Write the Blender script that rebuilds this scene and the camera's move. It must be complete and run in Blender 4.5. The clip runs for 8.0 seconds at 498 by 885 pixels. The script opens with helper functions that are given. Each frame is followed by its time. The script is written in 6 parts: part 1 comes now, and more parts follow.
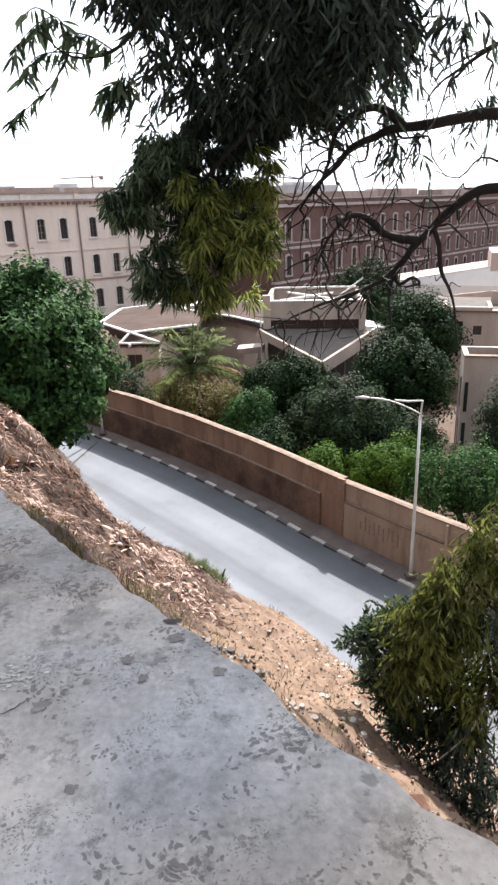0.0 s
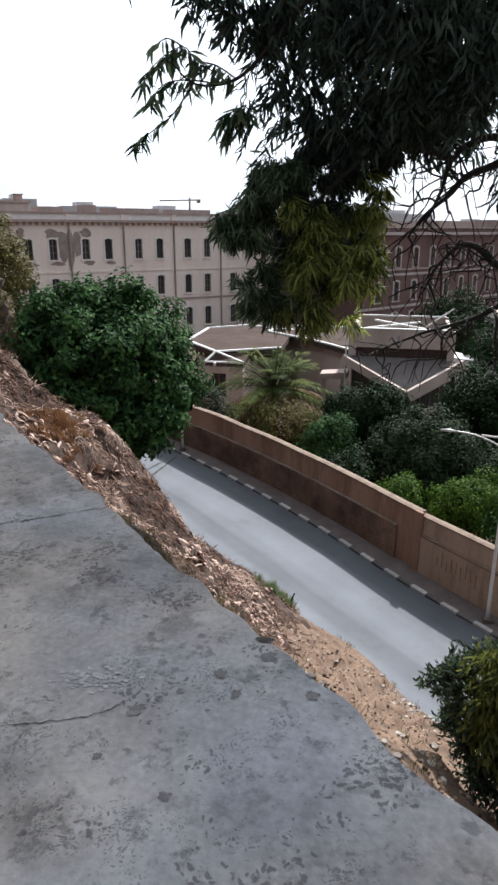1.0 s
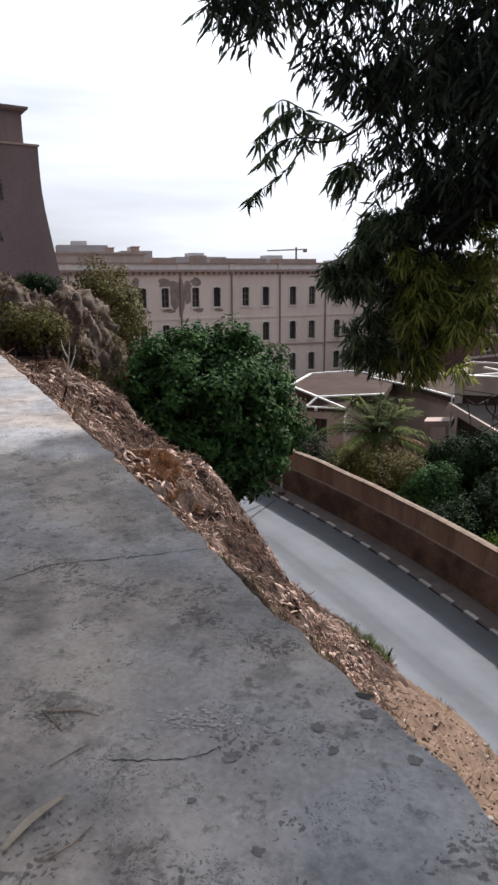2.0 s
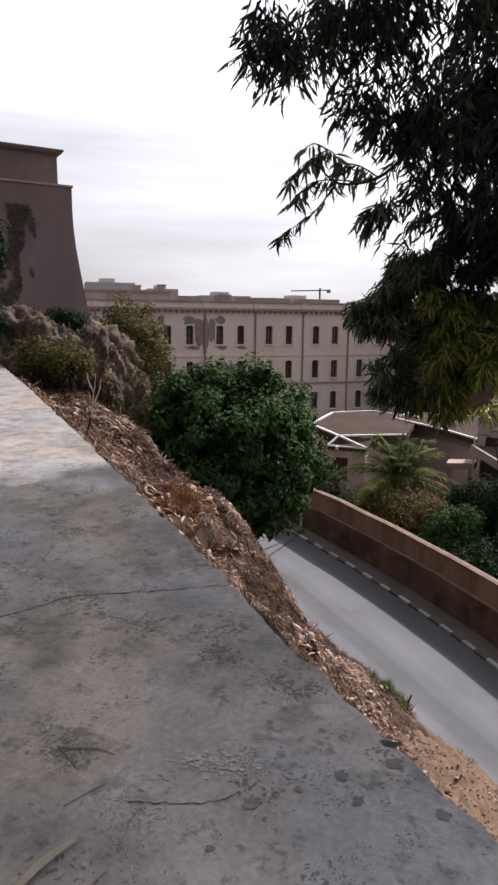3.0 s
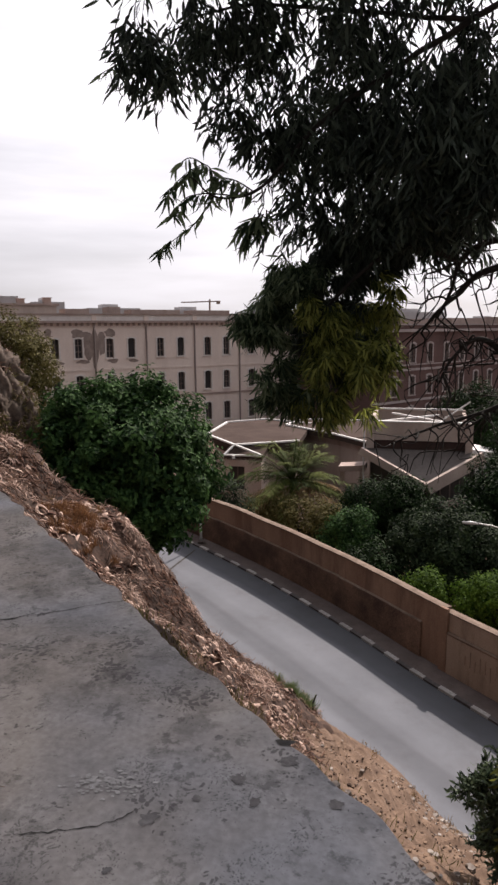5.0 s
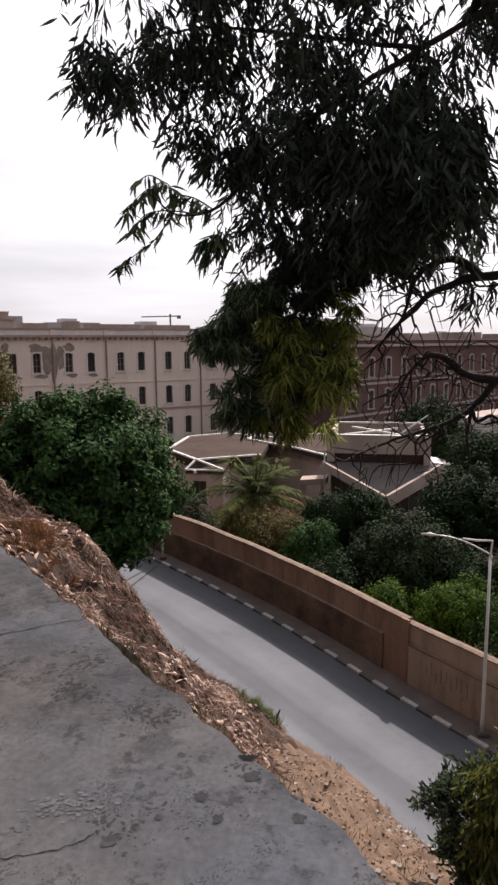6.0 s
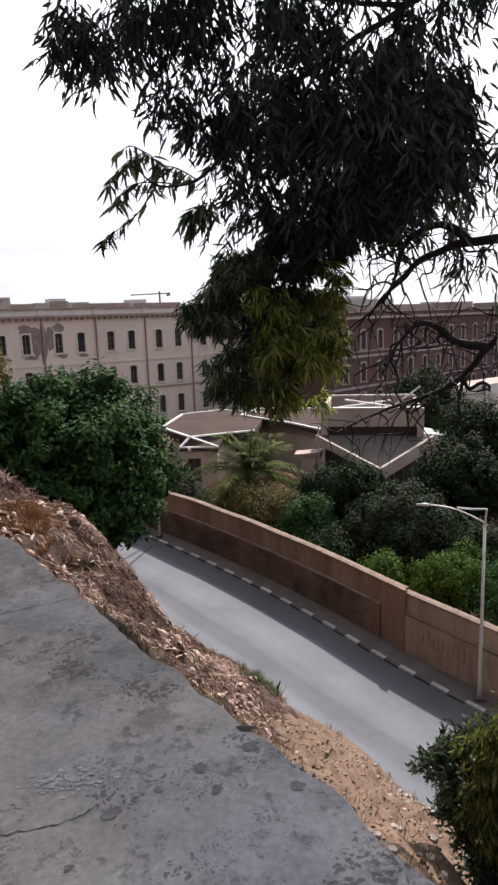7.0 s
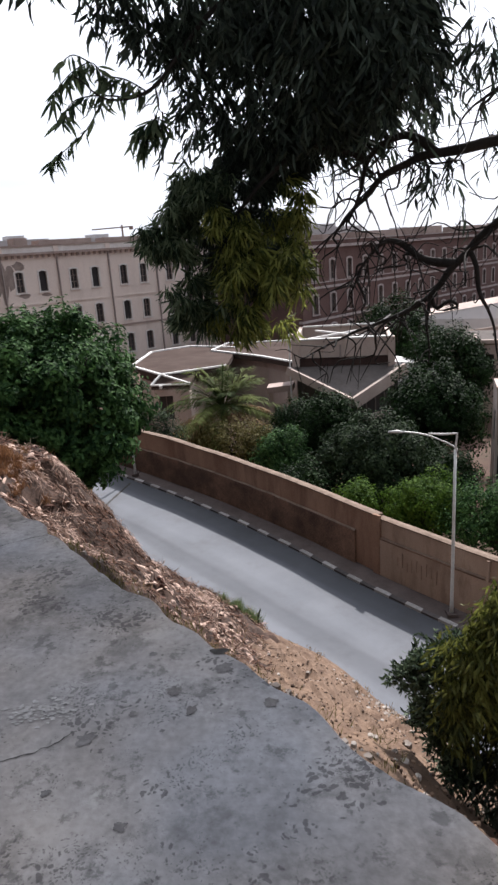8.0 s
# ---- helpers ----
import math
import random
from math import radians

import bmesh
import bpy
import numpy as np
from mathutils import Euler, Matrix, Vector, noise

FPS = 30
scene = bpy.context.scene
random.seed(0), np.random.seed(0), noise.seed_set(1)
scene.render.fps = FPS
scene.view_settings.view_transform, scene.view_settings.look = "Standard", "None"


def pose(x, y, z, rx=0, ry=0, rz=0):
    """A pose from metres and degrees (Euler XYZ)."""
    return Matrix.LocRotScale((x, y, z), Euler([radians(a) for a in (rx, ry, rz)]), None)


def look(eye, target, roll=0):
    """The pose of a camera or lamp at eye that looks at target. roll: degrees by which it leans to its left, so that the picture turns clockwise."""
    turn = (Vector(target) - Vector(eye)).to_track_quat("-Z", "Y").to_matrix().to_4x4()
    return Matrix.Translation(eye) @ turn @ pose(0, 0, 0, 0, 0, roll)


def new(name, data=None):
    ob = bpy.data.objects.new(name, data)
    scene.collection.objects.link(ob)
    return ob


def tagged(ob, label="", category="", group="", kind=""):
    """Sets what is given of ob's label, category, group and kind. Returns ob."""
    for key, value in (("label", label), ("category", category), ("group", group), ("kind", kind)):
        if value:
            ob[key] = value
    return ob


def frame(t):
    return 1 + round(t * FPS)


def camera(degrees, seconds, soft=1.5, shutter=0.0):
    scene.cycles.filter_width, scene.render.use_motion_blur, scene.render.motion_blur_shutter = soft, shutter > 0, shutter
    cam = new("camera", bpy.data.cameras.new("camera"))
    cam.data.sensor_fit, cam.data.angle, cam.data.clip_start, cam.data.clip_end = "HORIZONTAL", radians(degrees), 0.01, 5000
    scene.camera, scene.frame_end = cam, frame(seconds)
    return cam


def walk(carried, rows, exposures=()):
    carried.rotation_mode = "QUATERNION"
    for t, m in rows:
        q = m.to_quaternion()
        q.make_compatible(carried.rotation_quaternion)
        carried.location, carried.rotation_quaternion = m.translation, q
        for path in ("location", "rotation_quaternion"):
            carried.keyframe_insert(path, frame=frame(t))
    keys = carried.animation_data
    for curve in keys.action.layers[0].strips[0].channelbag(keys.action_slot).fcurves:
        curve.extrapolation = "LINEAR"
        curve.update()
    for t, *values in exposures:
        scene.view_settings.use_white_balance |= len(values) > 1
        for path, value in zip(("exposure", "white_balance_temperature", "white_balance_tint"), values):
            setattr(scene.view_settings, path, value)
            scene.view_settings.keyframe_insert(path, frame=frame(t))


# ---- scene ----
cam = camera(41.53, 8.0, soft=2.6)
PATH = [
    (0.0, pose(0.153, 0.025, 0.024, 70.07, 1.75, -0.57)),
    (0.5, pose(0.056, 0.028, -0.002, 70.21, 0.29, 3.11)),
    (1.0, pose(0.034, 0.013, 0.017, 72.16, -0.01, 6.99)),
    (1.5, pose(0.012, 0.004, 0.021, 73.86, -3.04, 8.04)),
    (2.0, pose(0.014, 0.001, 0.025, 76.08, 0.50, 15.82)),
    (2.2, pose(0.007, -0.002, 0.031, 77.37, 1.16, 18.91)),
    (3.3, pose(-0.020, 0.014, 0.003, 79.41, -1.27, 17.22)),
    (3.5, pose(-0.016, 0.015, 0.002, 79.40, -1.23, 16.30)),
    (4.0, pose(-0.000, -0.000, -0.000, 79.91, -1.17, 13.34)),
    (4.5, pose(0.024, 0.008, -0.004, 79.47, 0.20, 9.56)),
    (4.7, pose(0.034, -0.003, 0.013, 79.65, 0.52, 9.38)),
    (5.8, pose(0.042, -0.003, 0.005, 81.76, 0.37, 5.23)),
    (6.0, pose(0.046, -0.024, 0.020, 81.48, 0.47, 5.15)),
    (6.5, pose(0.050, -0.011, 0.012, 81.01, 0.73, 4.80)),
    (7.0, pose(0.060, 0.003, -0.001, 79.39, 1.99, 4.36)),
    (7.5, pose(0.070, 0.060, -0.049, 75.35, 3.18, 2.99)),
    (8.0, pose(0.094, 0.066, -0.063, 73.63, 3.76, 1.58)),
]
EXPOSURES = [(0.0, 1.7, 6350, 11), (0.5, 1.12, 6150, 9), (1.0, 0.95, 6080, 9), (1.6, 0.8, 6150, 10), (2.2, 0.52, 6400, 15), (3.5, 0.42, 6800, 18), (4.5, 0.4, 6850, 19), (6.0, 0.47, 6850, 19), (7.0, 0.72, 6520, 16), (8.0, 0.78, 6250, 14)]
walk(cam, PATH, EXPOSURES)

# ---- light ----
SUN_AZ, SUN_EL = 22.0, 44.0          # degrees clockwise from +y, and above the horizon


def build_light():
    world = bpy.data.worlds.new("world")
    scene.world = world
    world.use_nodes = True
    nt = world.node_tree
    bg = nt.nodes["Background"]
    sky = nt.nodes.new("ShaderNodeTexSky")
    sky.sky_type, sky.sun_disc = "NISHITA", False
    sky.sun_elevation, sky.sun_rotation = radians(SUN_EL), radians(SUN_AZ)
    sky.dust_density, sky.air_density = 2.0, 1.0
    # thin high cloud over most of the sky
    tc = nt.nodes.new("ShaderNodeTexCoord")
    mp = nt.nodes.new("ShaderNodeMapping")
    mp.inputs["Scale"].default_value = (1.0, 1.0, 7.0)
    no = nt.nodes.new("ShaderNodeTexNoise")
    no.inputs["Scale"].default_value, no.inputs["Detail"].default_value = 2.2, 5.0
    ramp = nt.nodes.new("ShaderNodeValToRGB")
    ramp.color_ramp.elements[0].position, ramp.color_ramp.elements[1].position = 0.35, 0.6
    ramp.color_ramp.elements[0].color, ramp.color_ramp.elements[1].color = (0.80, 0.80, 0.80, 1), (0.97, 0.97, 0.97, 1)
    mix = nt.nodes.new("ShaderNodeMixRGB")
    # white haze, brighter towards the sun
    a, e = radians(SUN_AZ), radians(SUN_EL)
    dot = nt.nodes.new("ShaderNodeVectorMath")
    dot.operation = "DOT_PRODUCT"
    dot.inputs[1].default_value = (math.sin(a) * math.cos(e), math.cos(a) * math.cos(e), math.sin(e))
    nt.links.new(tc.outputs["Generated"], dot.inputs[0])
    glow = nt.nodes.new("ShaderNodeMapRange")
    glow.interpolation_type = "SMOOTHSTEP"
    glow.inputs["From Min"].default_value, glow.inputs["From Max"].default_value = -0.2, 1.0
    glow.inputs["To Min"].default_value, glow.inputs["To Max"].default_value = 3.1, 18.5
    nt.links.new(dot.outputs["Value"], glow.inputs["Value"])
    band = nt.nodes.new("ShaderNodeMapRange")
    band.inputs["From Min"].default_value, band.inputs["From Max"].default_value = 0.35, 0.62
    band.inputs["To Min"].default_value, band.inputs["To Max"].default_value = 0.92, 1.1
    nt.links.new(no.outputs["Fac"], band.inputs["Value"])
    cloud = nt.nodes.new("ShaderNodeMath")
    cloud.operation = "MULTIPLY"
    nt.links.new(glow.outputs["Result"], cloud.inputs[0])
    nt.links.new(band.outputs["Result"], cloud.inputs[1])
    sep = nt.nodes.new("ShaderNodeSeparateXYZ")
    nt.links.new(tc.outputs["Generated"], sep.inputs[0])
    low = nt.nodes.new("ShaderNodeMapRange")
    low.inputs["From Min"].default_value, low.inputs["From Max"].default_value = 0.02, 0.3
    low.inputs["To Min"].default_value, low.inputs["To Max"].default_value = 0.74, 1.0
    nt.links.new(sep.outputs["Z"], low.inputs["Value"])
    dim = nt.nodes.new("ShaderNodeMath")
    dim.operation = "MULTIPLY"
    nt.links.new(cloud.outputs[0], dim.inputs[0])
    nt.links.new(low.outputs["Result"], dim.inputs[1])
    haze = nt.nodes.new("ShaderNodeVectorMath")
    haze.operation = "SCALE"
    haze.inputs[0].default_value = (0.955, 1.0, 1.06)
    nt.links.new(dim.outputs[0], haze.inputs["Scale"])
    nt.links.new(haze.outputs["Vector"], mix.inputs["Color2"])
    nt.links.new(tc.outputs["Generated"], mp.inputs["Vector"])
    nt.links.new(mp.outputs["Vector"], no.inputs["Vector"])
    nt.links.new(no.outputs["Fac"], ramp.inputs["Fac"])
    nt.links.new(ramp.outputs["Color"], mix.inputs["Fac"])
    nt.links.new(sky.outputs["Color"], mix.inputs["Color1"])
    nt.links.new(mix.outputs["Color"], bg.inputs["Color"])
    bg.inputs["Strength"].default_value = 0.058
    sun = new("sun", bpy.data.lights.new("sun", "SUN"))
    sun.data.energy, sun.data.angle, sun.data.color = 5.0, radians(1.0), (1.0, 0.95, 0.88)
    sun.matrix_world = look((30 * math.sin(a) * math.cos(e), 30 * math.cos(a) * math.cos(e), 30 * math.sin(e)), (0, 0, 0))


build_light()


# ---- materials ----
def material(name, low, high, scale=3.0, rough=0.85, bump=0.2, fine=40.0, metal=0.0, per_piece=0.0, island=False,
             stain=None, stain_scale=0.7, stain_amount=0.5, spec=0.3, translucent=0.0, streak=1.0):
    """Two colours mixed by noise at two scales, an optional stain colour, relief, and a random shade for each piece."""
    m = bpy.data.materials.new(name)
    m.use_nodes = True
    nt = m.node_tree
    bsdf = nt.nodes["Principled BSDF"]
    bsdf.inputs["Roughness"].default_value = rough
    bsdf.inputs["Metallic"].default_value = metal
    bsdf.inputs["Specular IOR Level"].default_value = spec
    tc = nt.nodes.new("ShaderNodeTexCoord")
    mp = nt.nodes.new("ShaderNodeMapping")
    mp.inputs["Scale"].default_value = (1, 1, 1 / streak)
    nt.links.new(tc.outputs["Object"], mp.inputs["Vector"])
    n1 = nt.nodes.new("ShaderNodeTexNoise")
    n1.inputs["Scale"].default_value, n1.inputs["Detail"].default_value, n1.inputs["Roughness"].default_value = scale, 6, 0.65
    n2 = nt.nodes.new("ShaderNodeTexNoise")
    n2.inputs["Scale"].default_value, n2.inputs["Detail"].default_value = fine, 4
    nt.links.new(mp.outputs["Vector"], n1.inputs["Vector"])
    nt.links.new(tc.outputs["Object"], n2.inputs["Vector"])
    add = nt.nodes.new("ShaderNodeMath")
    add.operation = "MULTIPLY_ADD"
    add.inputs[1].default_value, add.inputs[2].default_value = 0.45, -0.22
    nt.links.new(n2.outputs["Fac"], add.inputs[0])
    total = nt.nodes.new("ShaderNodeMath")
    nt.links.new(n1.outputs["Fac"], total.inputs[0])
    nt.links.new(add.outputs[0], total.inputs[1])
    out = total.outputs[0]
    if per_piece:
        if island:
            rnd = nt.nodes.new("ShaderNodeNewGeometry").outputs["Random Per Island"]
        else:
            rnd = nt.nodes.new("ShaderNodeObjectInfo").outputs["Random"]
        ma = nt.nodes.new("ShaderNodeMath")
        ma.operation = "MULTIPLY_ADD"
        ma.inputs[1].default_value, ma.inputs[2].default_value = per_piece, -per_piece / 2
        nt.links.new(rnd, ma.inputs[0])
        t2 = nt.nodes.new("ShaderNodeMath")
        nt.links.new(out, t2.inputs[0])
        nt.links.new(ma.outputs[0], t2.inputs[1])
        out = t2.outputs[0]
    ramp = nt.nodes.new("ShaderNodeValToRGB")
    ramp.color_ramp.elements[0].position, ramp.color_ramp.elements[1].position = 0.3, 0.7
    ramp.color_ramp.elements[0].color, ramp.color_ramp.elements[1].color = (*low, 1), (*high, 1)
    nt.links.new(out, ramp.inputs["Fac"])
    col = ramp.outputs["Color"]
    if stain:
        n3 = nt.nodes.new("ShaderNodeTexNoise")
        n3.inputs["Scale"].default_value, n3.inputs["Detail"].default_value = stain_scale, 7
        n3.inputs["Roughness"].default_value = 0.7
        nt.links.new(mp.outputs["Vector"], n3.inputs["Vector"])
        r3 = nt.nodes.new("ShaderNodeValToRGB")
        r3.color_ramp.elements[0].position, r3.color_ramp.elements[1].position = 0.5, 0.66
        r3.color_ramp.elements[1].color = (stain_amount,) * 3 + (1,)
        nt.links.new(n3.outputs["Fac"], r3.inputs["Fac"])
        mx = nt.nodes.new("ShaderNodeMixRGB")
        mx.inputs["Color2"].default_value = (*stain, 1)
        nt.links.new(r3.outputs["Color"], mx.inputs["Fac"])
        nt.links.new(col, mx.inputs["Color1"])
        col = mx.outputs["Color"]
    nt.links.new(col, bsdf.inputs["Base Color"])
    if bump:
        b = nt.nodes.new("ShaderNodeBump")
        b.inputs["Strength"].default_value, b.inputs["Distance"].default_value = bump, 0.03
        nt.links.new(total.outputs[0], b.inputs["Height"])
        nt.links.new(b.outputs["Normal"], bsdf.inputs["Normal"])
    if translucent:
        tr = nt.nodes.new("ShaderNodeBsdfTranslucent")
        nt.links.new(col, tr.inputs["Color"])
        ms = nt.nodes.new("ShaderNodeMixShader")
        ms.inputs["Fac"].default_value = translucent
        nt.links.new(bsdf.outputs["BSDF"], ms.inputs[1])
        nt.links.new(tr.outputs["BSDF"], ms.inputs[2])
        nt.links.new(ms.outputs["Shader"], nt.nodes["Material Output"].inputs["Surface"])
    return m


def slab_material():
    """Old grey screed: cloudy patches, dark pitted spots, pale scuffs and hairline cracks."""
    m = material("worn_concrete", (0.165, 0.156, 0.153), (0.305, 0.292, 0.286), 1.9, 0.9, 0.35, 38.0, stain=(0.085, 0.078, 0.075), stain_scale=1.3, stain_amount=0.65)
    nt = m.node_tree
    bsdf = nt.nodes["Principled BSDF"]
    base = bsdf.inputs["Base Color"].links[0].from_socket
    tc = nt.nodes.new("ShaderNodeTexCoord")
    warp = nt.nodes.new("ShaderNodeTexNoise")
    warp.inputs["Scale"].default_value, warp.inputs["Detail"].default_value = 9.0, 8
    nt.links.new(tc.outputs["Object"], warp.inputs["Vector"])
    shift = nt.nodes.new("ShaderNodeMixRGB")
    shift.blend_type, shift.inputs["Fac"].default_value = "ADD", 0.16
    nt.links.new(tc.outputs["Object"], shift.inputs["Color1"])
    nt.links.new(warp.outputs["Color"], shift.inputs["Color2"])
    for scale, lo, hi, tone, amount in ((3.2, 0.54, 0.62, (0.07, 0.066, 0.065), 0.45), (9.0, 0.555, 0.61, (0.06, 0.057, 0.056), 0.55), (5.0, 0.60, 0.68, (0.36, 0.35, 0.335), 0.5)):
        blot = nt.nodes.new("ShaderNodeTexNoise")
        blot.inputs["Scale"].default_value, blot.inputs["Detail"].default_value, blot.inputs["Roughness"].default_value = scale, 9, 0.72
        shove = nt.nodes.new("ShaderNodeVectorMath")
        shove.inputs[1].default_value = (scale * 1.7, scale, 0)
        nt.links.new(tc.outputs["Object"], shove.inputs[0])
        nt.links.new(shove.outputs["Vector"], blot.inputs["Vector"])
        rp = nt.nodes.new("ShaderNodeMapRange")
        rp.inputs["From Min"].default_value, rp.inputs["From Max"].default_value, rp.inputs["To Max"].default_value = lo, hi, amount
        nt.links.new(blot.outputs["Fac"], rp.inputs["Value"])
        mx = nt.nodes.new("ShaderNodeMixRGB")
        mx.inputs["Color2"].default_value = (*tone, 1)
        nt.links.new(rp.outputs["Result"], mx.inputs["Fac"])
        nt.links.new(base, mx.inputs["Color1"])
        base = mx.outputs["Color"]
    for scale, reach, soft, tone, amount in ((17.0, 0.12, 0.12, (0.07, 0.066, 0.067), 0.55), (36.0, 0.27, 0.12, (0.05, 0.047, 0.048), 0.68), (75.0, 0.24, 0.12, (0.06, 0.057, 0.056), 0.55)):
        v = nt.nodes.new("ShaderNodeTexVoronoi")
        v.inputs["Scale"].default_value = scale
        nt.links.new(shift.outputs["Color"], v.inputs["Vector"])
        patch = nt.nodes.new("ShaderNodeTexNoise")
        patch.inputs["Scale"].default_value, patch.inputs["Detail"].default_value = 1.3 + scale * 0.06, 5
        nt.links.new(tc.outputs["Object"], patch.inputs["Vector"])
        pm = nt.nodes.new("ShaderNodeMapRange")
        pm.inputs["From Min"].default_value, pm.inputs["From Max"].default_value = 0.43, 0.66
        pm.inputs["To Min"].default_value, pm.inputs["To Max"].default_value = 0.0, reach * 2.0
        nt.links.new(patch.outputs["Fac"], pm.inputs["Value"])
        df = nt.nodes.new("ShaderNodeMath")
        df.operation = "SUBTRACT"
        nt.links.new(pm.outputs[0], df.inputs[0])
        nt.links.new(v.outputs["Distance"], df.inputs[1])
        rp = nt.nodes.new("ShaderNodeMapRange")
        rp.inputs["From Min"].default_value, rp.inputs["From Max"].default_value = 0.0, soft
        rp.inputs["To Max"].default_value = amount
        nt.links.new(df.outputs[0], rp.inputs["Value"])
        mx = nt.nodes.new("ShaderNodeMixRGB")
        mx.inputs["Color2"].default_value = (*tone, 1)
        nt.links.new(rp.outputs["Result"], mx.inputs["Fac"])
        nt.links.new(base, mx.inputs["Color1"])
        base = mx.outputs["Color"]
    # faint warm and cool washes
    wash = nt.nodes.new("ShaderNodeTexNoise")
    wash.inputs["Scale"].default_value, wash.inputs["Detail"].default_value = 0.9, 3
    nt.links.new(tc.outputs["Object"], wash.inputs["Vector"])
    tint = nt.nodes.new("ShaderNodeValToRGB")
    tint.color_ramp.elements[0].position, tint.color_ramp.elements[1].position = 0.38, 0.62
    tint.color_ramp.elements[0].color, tint.color_ramp.elements[1].color = (0.94, 0.985, 1.05, 1), (1.08, 1.0, 0.91, 1)
    nt.links.new(wash.outputs["Fac"], tint.inputs["Fac"])
    mul = nt.nodes.new("ShaderNodeMixRGB")
    mul.blend_type, mul.inputs["Fac"].default_value = "MULTIPLY", 1.0
    nt.links.new(base, mul.inputs["Color1"])
    nt.links.new(tint.outputs["Color"], mul.inputs["Color2"])
    nt.links.new(mul.outputs["Color"], bsdf.inputs["Base Color"])
    return m


